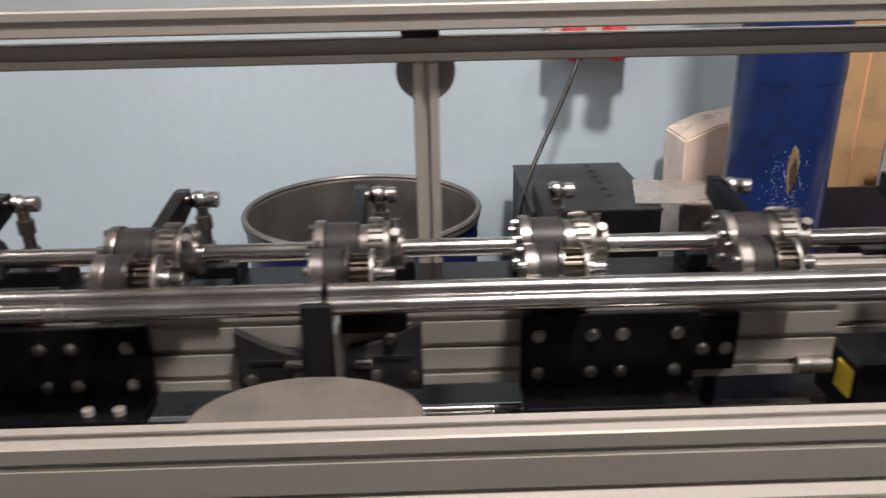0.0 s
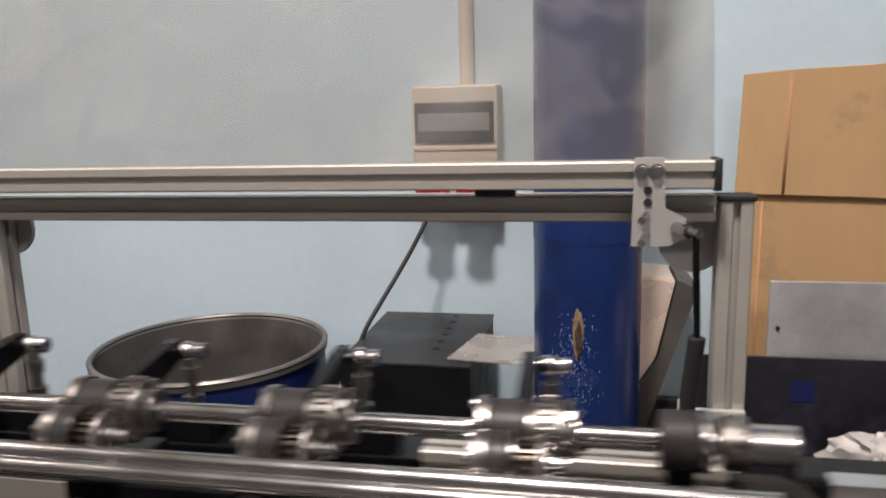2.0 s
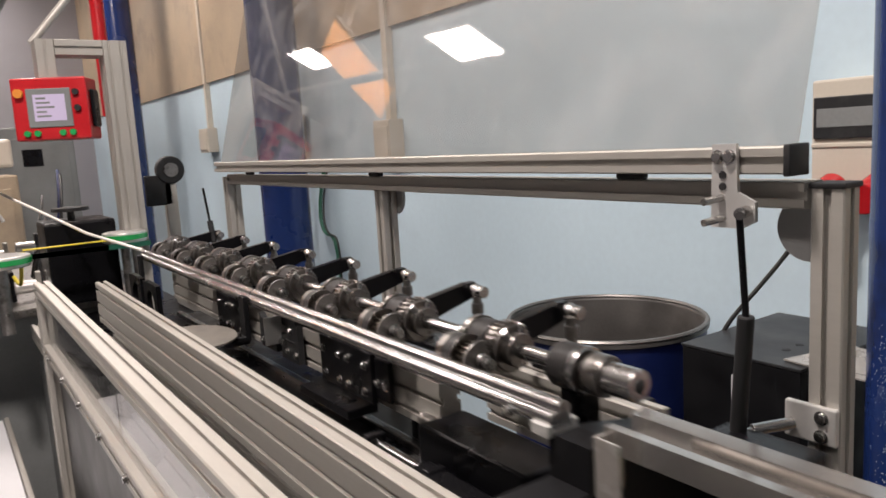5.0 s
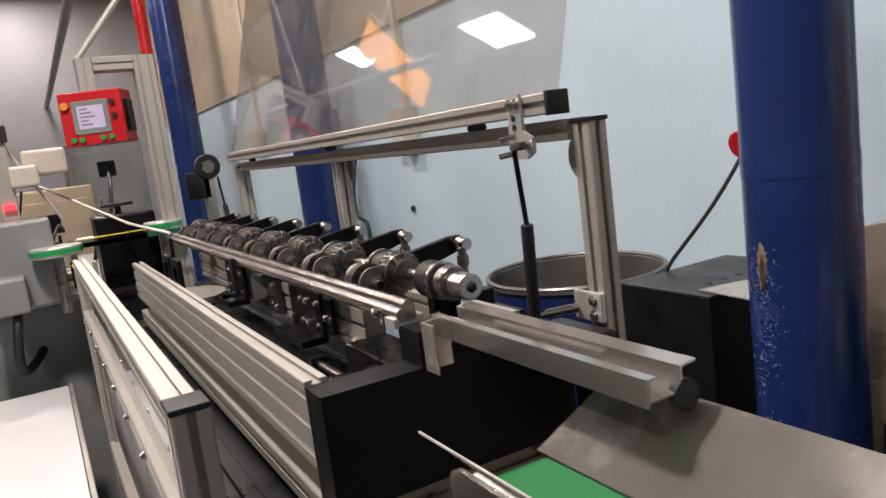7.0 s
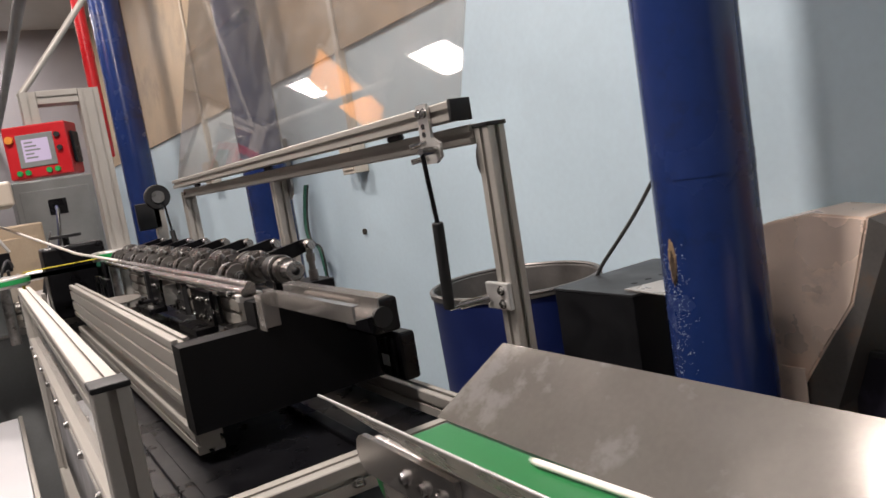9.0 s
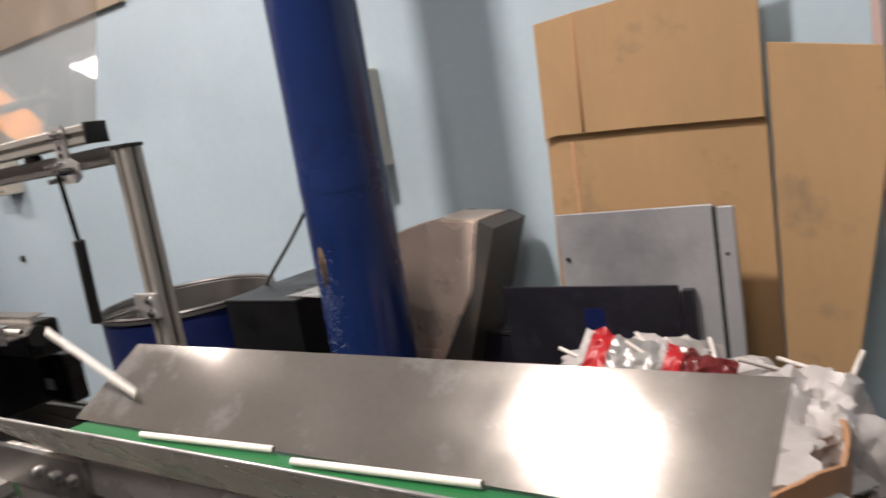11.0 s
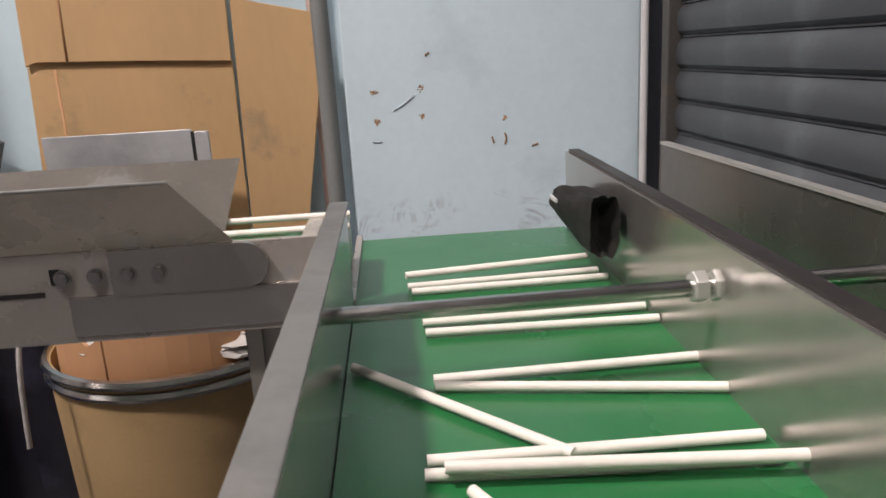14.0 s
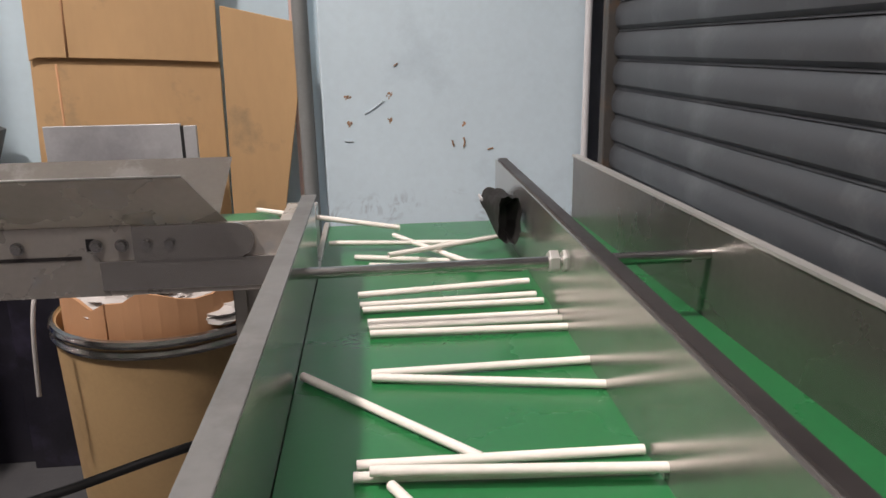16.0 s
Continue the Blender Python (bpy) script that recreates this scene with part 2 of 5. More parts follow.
def scuffed(m, z0, z1, col):
    """Rubbed grey scuffs in a band of height on a painted wall."""
    N, L = m.node_tree.nodes, m.node_tree.links
    b = N["Principled BSDF"]
    src = b.inputs["Base Color"].links[0].from_socket
    tc, sep = N.new("ShaderNodeTexCoord"), N.new("ShaderNodeSeparateXYZ")
    L.new(tc.outputs["Object"], sep.inputs[0])
    fac = None
    for a, c in ((z0 - 0.05, z0), (z1 + 0.05, z1)):
        r = N.new("ShaderNodeMapRange")
        r.inputs[1].default_value, r.inputs[2].default_value = a, c
        L.new(sep.outputs[2], r.inputs[0])
        fac = (fac or []) + [r.outputs[0]]
    for sc, dist, lo, hi in ((7.0, 0.0, 0.46, 0.56), (13.0, 4.0, 0.50, 0.72)):
        n = N.new("ShaderNodeTexNoise")
        n.inputs["Scale"].default_value, n.inputs["Detail"].default_value, n.inputs["Distortion"].default_value = sc, 6, dist
        L.new(tc.outputs["Object"], n.inputs[0])
        r = N.new("ShaderNodeMapRange")
        r.inputs[1].default_value, r.inputs[2].default_value = lo, hi
        L.new(n.outputs[0], r.inputs[0])
        fac.append(r.outputs[0])
    out = fac[0]
    for f in fac[1:]:
        mu = N.new("ShaderNodeMath")
        mu.operation = "MULTIPLY"
        L.new(out, mu.inputs[0])
        L.new(f, mu.inputs[1])
        out = mu.outputs[0]
    mx = N.new("ShaderNodeMix")
    mx.data_type = "RGBA"
    L.new(out, mx.inputs[0])
    L.new(src, mx.inputs[6])
    mx.inputs[7].default_value = (*col, 1)
    L.new(mx.outputs[2], b.inputs["Base Color"])


scuffed(M_WALLG, 0.70, 0.78, (0.38, 0.45, 0.51))


# ---- builders ----
def box(bm, x0, x1, y0, y1, z0, z1, bev=0.0, m=None):
    g = bmesh.ops.create_cube(bm, size=1.0)["verts"]
    for v in g:
        v.co = Vector(((x0 + x1) / 2 + v.co.x * (x1 - x0), (y0 + y1) / 2 + v.co.y * (y1 - y0), (z0 + z1) / 2 + v.co.z * (z1 - z0)))
    if bev:
        es = list({e for v in g for e in v.link_edges})
        r = bmesh.ops.bevel(bm, geom=es, offset=bev, segments=2, affect="EDGES", profile=0.5)
        g = list(set(r["verts"]) | {v for v in g if v.is_valid})
    if m is not None:
        bmesh.ops.transform(bm, matrix=m, verts=g)
    return g


def cyl(bm, a, b, r, r2=None, seg=20, bev=0.0):
    a, b = Vector(a), Vector(b)
    d = b - a
    g = bmesh.ops.create_cone(bm, cap_ends=True, segments=seg, radius1=r, radius2=r if r2 is None else r2, depth=d.length)["verts"]
    if bev:
        es = [e for e in {e for v in g for e in v.link_edges} if any(len(f.verts) > 4 for f in e.link_faces)]
        res = bmesh.ops.bevel(bm, geom=es, offset=bev, segments=2, affect="EDGES", profile=0.5)
        g = list(set(res["verts"]) | {v for v in g if v.is_valid})
    q = d.to_track_quat("Z", "Y").to_matrix().to_4x4()
    bmesh.ops.transform(bm, matrix=Matrix.Translation((a + b) / 2) @ q, verts=g)
    return g


def ball(bm, c, r, seg=12):
    g = bmesh.ops.create_uvsphere(bm, u_segments=seg, v_segments=max(6, seg // 2), radius=r)["verts"]
    bmesh.ops.translate(bm, vec=c, verts=g)
    return g


def plate(bm, pts, t, axis):
    """An outline of (u, v) extruded by t along an axis, from its start: axis 'x': (y, z), 'y': (x, z), 'z': (x, y)."""
    a, o = axis
    def at(u, v, w):
        return {"x": (w, u, v), "y": (u, w, v), "z": (u, v, w)}[a]
    lo = [bm.verts.new(at(u, v, o)) for u, v in pts]
    hi = [bm.verts.new(at(u, v, o + t)) for u, v in pts]
    n = len(pts)
    fs = [bm.faces.new(lo[::-1]), bm.faces.new(hi)]
    for i in range(n):
        fs.append(bm.faces.new((lo[i], lo[(i + 1) % n], hi[(i + 1) % n], hi[i])))
    bmesh.ops.recalc_face_normals(bm, faces=fs)
    return lo + hi


def lathe(bm, rings, c=(0, 0, 0), seg=48, close=False):
    """Rings of (radius, z) turned round the z axis."""
    vs = []
    for r, z in rings:
        vs.append([bm.verts.new((c[0] + r * math.cos(2 * math.pi * i / seg), c[1] + r * math.sin(2 * math.pi * i / seg), c[2] + z)) for i in range(seg)])
    fs = []
    for k in range(len(vs) - 1 + (1 if close else 0)):
        p, q = vs[k], vs[(k + 1) % len(vs)]
        for i in range(seg):
            fs.append(bm.faces.new((p[i], p[(i + 1) % seg], q[(i + 1) % seg], q[i])))
    if not close:
        fs += [bm.faces.new(vs[0][::-1]), bm.faces.new(vs[-1])]
    bmesh.ops.recalc_face_normals(bm, faces=fs)


def slots(w, h, nu, nv, gap=0.008, deep=0.006, lip=0.0022):
    """Outline of a slotted aluminium extrusion, w by h, with nu slots along w and nv along h."""
    def side(L, n):
        out = []
        for k in range(n):
            c = L * (k + 0.5) / n
            out += [(c - gap / 2, 0), (c - gap / 2, lip), (c - gap * 0.85, lip * 1.6), (c - gap * 0.6, deep), (c + gap * 0.6, deep), (c + gap * 0.85, lip * 1.6), (c + gap / 2, lip), (c + gap / 2, 0)]
        return out
    r = 0.0016
    pts = [(-w / 2 + r, -h / 2)] + [(-w / 2 + u, -h / 2 + v) for u, v in side(w, nu)] + [(w / 2 - r, -h / 2), (w / 2, -h / 2 + r)]
    pts += [(w / 2 - v, -h / 2 + u) for u, v in side(h, nv)] + [(w / 2, h / 2 - r), (w / 2 - r, h / 2)]
    pts += [(w / 2 - u, h / 2 - v) for u, v in side(w, nu)] + [(-w / 2 + r, h / 2), (-w / 2, h / 2 - r)]
    pts += [(-w / 2 + v, h / 2 - u) for u, v in side(h, nv)] + [(-w / 2, -h / 2 + r)]
    return pts


def extrusion(bm, axis, start, length, cu, cv, w, h, nu=1, nv=1):
    """axis 'x': cu, cv are y, z; 'y': x, z; 'z': x, y."""
    return plate(bm, [(cu + u, cv + v) for u, v in slots(w, h, nu, nv)], length, (axis, start))


def mesh(name, bm, material, smooth=False):
    me = bpy.data.meshes.new(name)
    bm.normal_update()
    if smooth:
        for e in bm.edges:
            if len(e.link_faces) == 2:
                a, b = (f.calc_area() for f in e.link_faces)
                q = e.calc_face_angle(0)
                e.smooth = q < 0.66 and not (q > 0.22 and max(a, b) > 3.5 * min(a, b))
    bm.to_mesh(me)
    bm.free()
    me.materials.append(material)
    if smooth:
        for p in me.polygons:
            p.use_smooth = len(p.vertices) <= 6
    return me


def part(name, bm, material, parent=None, label="", smooth=True):
    ob = new(name, mesh(name, bm, material, smooth))
    if parent is not None:
        ob.parent = parent
    if label:
        ob["label"] = label
    return ob


def thing(name, label, category, group="", kind="", at=(0, 0, 0)):
    ob = new(name)
    ob.location = at
    return tagged(ob, label, category, group, kind)


def structure(name, bm, material, label, category, smooth=False):
    return tagged(part(name, bm, material, None, "", smooth), label, category, "", "structure")


def shared(name, me, parent, m, label=""):
    """A piece that shares a mesh with its like."""
    ob = new(name, me)
    ob.parent = parent
    ob.matrix_local = m
    if label:
        ob["label"] = label
    return ob


def boxes(*args, bev=0.0):
    bm = bmesh.new()
    for a in args:
        box(bm, *a, bev=bev)
    return bm


def cyls(*args, seg=20, bev=0.0):
    bm = bmesh.new()
    for a in args:
        cyl(bm, *a, seg=seg, bev=bev)
    return bm


def bolt_mesh(name, r=0.006, h=0.005, material=None):
    """A socket-head bolt along -y, its seat at the origin."""
    bm = bmesh.new()
    cyl(bm, (0, 0.002, 0), (0, -0.0012, 0), r * 1.35, seg=16)
    cyl(bm, (0, -0.001, 0), (0, -h, 0), r, seg=14, bev=0.0007)
    g = bmesh.ops.create_cone(bm, cap_ends=True, segments=6, radius1=r * 0.5, radius2=r * 0.5, depth=0.0006)["verts"]
    bmesh.ops.transform(bm, matrix=Matrix.Translation((0, -h - 0.0002, 0)) @ pose(0, 0, 0, 90, 0, 0), verts=g)
    return mesh(name, bm, material or M_STEEL, True)


def tube_curve(name, pts, r, material, parent=None, label="", res=8):
    cu = bpy.data.curves.new(name, "CURVE")
    cu.dimensions, cu.bevel_depth, cu.bevel_resolution, cu.resolution_u = "3D", r, 3, res
    sp = cu.splines.new("NURBS")
    sp.points.add(len(pts) - 1)
    for p, q in zip(sp.points, pts):
        p.co = (*q, 1)
    sp.use_endpoint_u, sp.order_u = True, min(4, len(pts))
    tmp = bpy.data.objects.new(name, cu)
    scene.collection.objects.link(tmp)
    me = bpy.data.meshes.new_from_object(tmp.evaluated_get(bpy.context.evaluated_depsgraph_get()))
    bpy.data.objects.remove(tmp)
    me.materials.clear()
    me.materials.append(material)
    for p in me.polygons:
        p.use_smooth = True
    ob = new(name, me)
    if parent is not None:
        ob.parent = parent
    if label:
        ob["label"] = label
    return ob


def pipe(name, pts, r, material, label, category):
    return tagged(tube_curve(name, pts, r, material), label, category)


# ---- room ----
WY = 2.25
bm = bmesh.new()
box(bm, -9.5, 2.6, -5, 2.45, -0.1, 0)
structure("floor", bm, M_FLOOR, "dark grey worn concrete workshop floor", "floor")
structure("wall_north", boxes((-9.5, 1.74, WY, WY + 0.15, 0, 1.9), (1.74, 2.6, WY, WY + 0.15, 0, CEIL)), M_WALL, "light blue painted workshop wall", "wall")
structure("wall_north_upper", boxes((-9.5, -0.75, WY - 0.02, WY + 0.15, 1.9, CEIL)), M_TAN, "tan board cladding above the blue wall", "wall")
structure("wall_north_right", boxes((-0.75, 1.74, WY, WY + 0.15, 1.9, CEIL)), M_WALL, "light blue painted upper wall", "wall")
structure("wall_pier", boxes((1.735, 2.435, 1.925, 2.25, 0, CEIL), bev=0.006), M_WALLG, "grey-blue painted wall pier with rust marks", "wall")
structure("wall_west", boxes((-9.65, -9.5, -5, 2.4, 0, CEIL)), M_GREYW, "grey workshop end wall", "wall")
structure("wall_south", boxes((-9.5, 2.6, -5.15, -5, 0, CEIL)), M_GREYW, "grey workshop wall", "wall")
structure("wall_east", boxes((2.52, 2.6, -5, 2.45, 0, CEIL)), M_GREYW, "grey wall around the roller shutter", "wall")
structure("ceiling", boxes((-9.5, 2.6, -5, 2.4, CEIL, CEIL + 0.1)), M_CEIL, "pale painted workshop ceiling", "ceiling")

# ceiling lights
for lx, ly, sx, sy, w in LIGHTS:
    cl = thing("ceiling_light", "white rectangular ceiling panel light, lit", "light", "ceiling lights")
    f = bmesh.new()
    for a in ((lx - sx / 2, lx + sx / 2, ly - sy / 2, ly - sy / 2 + 0.03), (lx - sx / 2, lx + sx / 2, ly + sy / 2 - 0.03, ly + sy / 2), (lx - sx / 2, lx - sx / 2 + 0.03, ly - sy / 2 + 0.03, ly + sy / 2 - 0.03), (lx + sx / 2 - 0.03, lx + sx / 2, ly - sy / 2 + 0.03, ly + sy / 2 - 0.03)):
        box(f, *a, CEIL - 0.08, CEIL)
    part("frame", f, M_WHITE, cl, smooth=False)
    part("diffuser", boxes((lx - sx / 2 + 0.03, lx + sx / 2 - 0.03, ly - sy / 2 + 0.03, ly + sy / 2 - 0.03, CEIL - 0.06, CEIL - 0.05)), M_LAMP, cl, "glowing white diffuser", smooth=False)

# blue pipe columns
def column(name, x, y, r, label, chip):
    c = thing(name, label, "column")
    part("shaft", cyls(((x, y, 0.012), (x, y, CEIL), r), seg=64), M_BLUE, c)
    part("base_plate", boxes((x - r * 1.5, x + r * 1.5, y - r * 1.5, y + r * 1.5, 0, 0.012)), M_BLUE, c, smooth=False)
    part("weld_ring", cyls(((x, y, 1.150), (x, y, 1.190), r + 0.0010), seg=64), M_BLUE, c)
    if chip:
        rnd = random.Random(5)
        a0 = math.atan2(chip[1] - y, chip[0] - x)
        def flake(da, dz, ra, rz, lifts):
            """A ragged scab on the shaft, built of rings."""
            bm = bmesh.new()
            n = 30
            edge = [1 + 0.30 * noise.noise(Vector((2.2 * math.cos(2 * math.pi * i / n), 2.2 * math.sin(2 * math.pi * i / n), da * 9 + dz * 40))) + 0.12 * rnd.random() for i in range(n)]
            rings = []
            for f, h in lifts:
                rings.append([])
                for i in range(n):
                    q = 2 * math.pi * i / n
                    u = a0 + da + ra * f * edge[i] * math.cos(q)
                    h2 = r + h * (0.6 + 0.8 * rnd.random())
                    rings[-1].append(bm.verts.new((x + h2 * math.cos(u), y + h2 * math.sin(u), chip[2] + dz + rz * f * edge[i] * math.sin(q))))
            for p, q in zip(rings, rings[1:]):
                for i in range(n):
                    bm.faces.new((p[i], p[(i + 1) % n], q[(i + 1) % n], q[i]))
            bm.faces.new(rings[-1])
            return bm
        part("chipped_patch", flake(0, 0, 0.095, 0.044, ((1.0, 0.0002), (0.85, 0.0026), (0.6, 0.0020), (0.3, 0.0024))), M_CHIP, c, "brown patch of chipped filler", smooth=False)
        part("bare_spot", flake(0.02, -0.012, 0.062, 0.031, ((1.0, 0.0024), (0.8, 0.0042), (0.4, 0.0040))), M_BARE, c, "dark bare spot", smooth=False)
        bm = bmesh.new()
        for i in range(420):
            a, z = a0 + rnd.gauss(-0.06, 0.20), chip[2] - 0.05 - abs(rnd.gauss(0, 0.13)) + 0.10 * rnd.random()
            s = 0.0004 + 0.0009 * rnd.random() ** 2
            g = bmesh.ops.create_icosphere(bm, subdivisions=1, radius=1)["verts"]
            bmesh.ops.transform(bm, matrix=Matrix.Translation((x + r * math.cos(a), y + r * math.sin(a), z)) @ Matrix.Rotation(a, 4, "Z") @ Matrix.Diagonal((0.0008, s, s * 1.3, 1)), verts=g)
        tagged(part("paint_chips", bm, M_SMUDGE, c, "pale paint chips", smooth=False), kind="stuff")
    return c


column("blue_column", 0.588, 1.775, 0.103, "blue painted round steel column with a chipped patch", (0.572, 1.67, 0.985))
column("blue_column", -2.75, 2.02, 0.13, "dark blue round steel column standing by the wall", None)
column("blue_column", -5.4, 1.8, 0.13, "dark blue round steel column standing by the wall", None)

# pier marks
rnd = random.Random(11)
marks = thing("wall_stain", "rusty screw holes and scuffs on the pale wall", "stain")
for x, z, s in ((1.80, 1.073, 9), (1.91, 1.077, 8), (1.805, 1.005, 8), (1.912, 1.012, 6), (2.107, 0.997, 5)):
    bm = bmesh.new()
    for i in range(int(s * 2)):
        g = bmesh.ops.create_icosphere(bm, subdivisions=1, radius=1)["verts"]
        q = rnd.gauss(0, 0.003), rnd.gauss(0, 0.0035)
        bmesh.ops.transform(bm, matrix=Matrix.Translation((x + q[0], 1.9248, z + q[1])) @ Matrix.Diagonal((0.001 + 0.0025 * rnd.random(), 0.0008, 0.001 + 0.0025 * rnd.random(), 1)), verts=g)
    part("rust_mark", bm, M_RUST, marks, smooth=False)
for pts in (((1.845, 1.03), (1.87, 1.04), (1.895, 1.062)), ((1.79, 0.96), (1.80, 0.957), (1.812, 0.958)), ((2.075, 0.955), (2.08, 0.93), (2.078, 0.945)), ((2.105, 0.962), (2.112, 0.95), (2.105, 0.935)), ((2.17, 0.927), (2.18, 0.93), (2.185, 0.931)), ((1.925, 1.15), (1.93, 1.153), (1.935, 1.157))):
    ob = tube_curve("scuff", [(a, 1.9246, b) for a, b in pts], 0.0022, M_SMUDGE if len(pts) and pts[0][0] < 1.9 else M_RUST, marks)
# roller shutter on the east side
SX = 2.452
sh = tagged(new("roller_shutter"), "closed dark grey steel roller shutter with curved slats", "shutter", "", "structure")
prof = [(0.0, 0.0), (0.004, 0.004), (-0.006, 0.012), (-0.010, 0.030), (-0.007, 0.050), (0.002, 0.064), (0.004, 0.0655), (0.014, 0.0655), (0.014, 0.0)]
bm = bmesh.new()
lo = [bm.verts.new((u, 0, v)) for u, v in prof]
hi = [bm.verts.new((u, -4.6, v)) for u, v in prof]
for i in range(len(prof)):
    bm.faces.new((lo[i], lo[(i + 1) % len(prof)], hi[(i + 1) % len(prof)], hi[i]))
bm.faces.new(lo[::-1])
bm.faces.new(hi)
bmesh.ops.recalc_face_normals(bm, faces=bm.faces)
slat = mesh("slat", bm, M_SHUT, True)
for k in range(42):
    shared("slat", slat, sh, pose(SX, 1.73, 0.095 + k * 0.0665))
part("guide_rail", boxes((2.425, 2.50, 1.728, 1.765, 0, 3.0), bev=0.003), M_SFRAME, sh, "brownish steel guide rail", smooth=False)
pipe("conduit", [(2.40, 1.80, 0.0), (2.40, 1.80, 1.0), (2.40, 1.80, 2.0), (2.40, 1.80, 3.2)], 0.009, M_WHITE, "white plastic conduit beside the shutter", "conduit")
pipe("conduit", [(1.655, 2.2, 0.0), (1.655, 2.2, 1.0), (1.655, 2.2, 2.0), (1.655, 2.2, 3.2)], 0.016, M_PINK, "pinkish pipe running up the wall", "pipe")
pipe("steel_pipe", [(1.700, 1.90, 0.0), (1.700, 1.90, 0.6), (1.695, 1.91, 1.2), (1.69, 1.93, 1.7)], 0.020, M_GREYP, "grey steel pipe leaning beside the wall pier", "pipe")

# ---- static machine frame ----
BOLT = bolt_mesh("bolt", 0.0055, 0.005)
BIGBOLT = bolt_mesh("bolt", 0.0075, 0.007)


def bolt(parent, x, y, z, big=False, rz=0, rx=0):
    return shared("bolt", BIGBOLT if big else BOLT, parent, pose(x, y, z, rx, 0, rz), "steel socket bolt")


fr = thing("extrusion_gantry", "silver slotted aluminium extrusion gantry over the cutter", "gantry")
def ext(name, parent, axis, start, length, cu, cv, w, h, nu=1, nv=1, label="", material=None):
    bm = bmesh.new()
    extrusion(bm, axis, start, length, cu, cv, w, h, nu, nv)
    return part(name, bm, material or M_ALU, parent, label, smooth=False)


ext("top_rail", fr, "x", -1.03, 1.747, 1.145, 1.291, 0.036, 0.028)
ext("post", fr, "z", 0.55, 0.748, 0.738, 1.147, 0.034, 0.030)
ext("post", fr, "z", 0.55, 0.727, -0.152, 1.148, 0.030, 0.034)
ext("post", fr, "z", 0.55, 0.748, -1.05, 1.146, 0.040, 0.040)
ext("lower_rail", fr, "x", -1.03, 1.747, 1.145, 0.80, 0.036, 0.036)
part("end_cap", boxes((0.719, 0.757, 1.130, 1.164, 1.298, 1.304), bev=0.0015), M_RUB, fr, "black plastic end cap")
part("joint_disc", cyls(((-0.152, 1.166, 1.262), (-0.152, 1.172, 1.262), 0.036), seg=32), M_DISC, fr, "grey round joint disc")
part("joint_disc", cyls(((0.70, 1.168, 1.252), (0.70, 1.174, 1.252), 0.036), seg=32), M_DISC, fr, "grey round joint disc")
# strut foot on the end post
ft = part("strut_foot", boxes((0.70, 0.755, 1.124, 1.132, 1.035, 1.075), bev=0.002), M_ALUB, fr, "aluminium bracket with two bolts", smooth=False)
bolt(fr, 0.740, 1.124, 1.064)
bolt(fr, 0.740, 1.124, 1.044)
part("pivot", cyls(((0.712, 1.12, 1.052), (0.690, 1.082, 1.048), 0.0065), ((0.690, 1.082, 1.048), (0.682, 1.068, 1.046), 0.0035)), M_STEEL, fr, "steel ball stud")

cv = thing("guard_cover", "raised clear acrylic cover on an aluminium edge bar", "machine guard")
ext("edge_bar", cv, "x", -1.055, 1.765, 1.118, 1.328, 0.034, 0.028)
part("end_cap", boxes((0.710, 0.7175, 1.100, 1.136, 1.312, 1.344), bev=0.0015), M_RUB, cv, "black plastic end cap")
for x in (-0.85, -0.157, 0.491):
    part("bumper", cyls(((x - 0.022, 1.132, 1.3095), (x + 0.022, 1.132, 1.3095), 0.0055), seg=14, bev=0.002), M_RUB, cv, "black rubber bumper")
hp = bmesh.new()
plate(hp, [(0.632, 1.258), (0.668, 1.258), (0.684, 1.266), (0.684, 1.286), (0.664, 1.296), (0.662, 1.346), (0.634, 1.346)], 0.005, ("y", 1.0945))
part("hinge_plate", hp, M_ALUB, cv, "bright aluminium bracket plate", smooth=False)
for x, z in ((0.641, 1.333), (0.655, 1.333)):
    bolt(cv, x, 1.0945, z)
for z in (1.314, 1.302):
    part("slot_hole", cyls(((0.647, 1.0930, z), (0.647, 1.0946, z), 0.0042), seg=14), M_RUB, cv, "dark drilled hole")
for z in (1.29, 1.268):
    part("screw", cyls(((0.646, 1.096, z), (0.640, 1.070, z - 0.003), 0.004), seg=10), M_STEEL, cv, "steel screw")
part("stud", cyls(((0.675, 1.094, 1.277), (0.684, 1.068, 1.277), 0.006), ((0.684, 1.070, 1.277), (0.692, 1.056, 1.277), 0.0045)), M_STEEL, cv, "steel ball stud")
# clear sheet leaning back
bm = bmesh.new()
plate(bm, [(1.120, 1.338), (1.295, 2.018), (1.298, 2.017), (1.123, 1.337)], 1.762, ("x", -1.05))
ob = part("clear_sheet", bm, M_ACR, cv, "scratched clear acrylic sheet", smooth=False)
ob.visible_shadow = False

gs = thing("gas_strut", "black gas strut between cover and post", "gas strut")
part("rod", cyls(((0.689, 1.060, 1.277), (0.694, 1.064, 1.17), 0.0035)), M_BLACK, gs, "thin dark piston rod")
part("cylinder", cyls(((0.694, 1.064, 1.175), (0.682, 1.068, 1.046), 0.0085), seg=20, bev=0.002), M_RUB, gs, "black cylinder")
part("label_strip", boxes((0.6785, 0.6795, 1.062, 1.066, 1.075, 1.11)), M_WHITE, gs, "white printed strip", smooth=False)
gs2 = thing("gas_strut", "black gas strut at the far end of the cover", "gas strut")
part("rod", cyls(((-1.05, 1.06, 1.27), (-1.03, 1.064, 1.17), 0.0035)), M_BLACK, gs2)
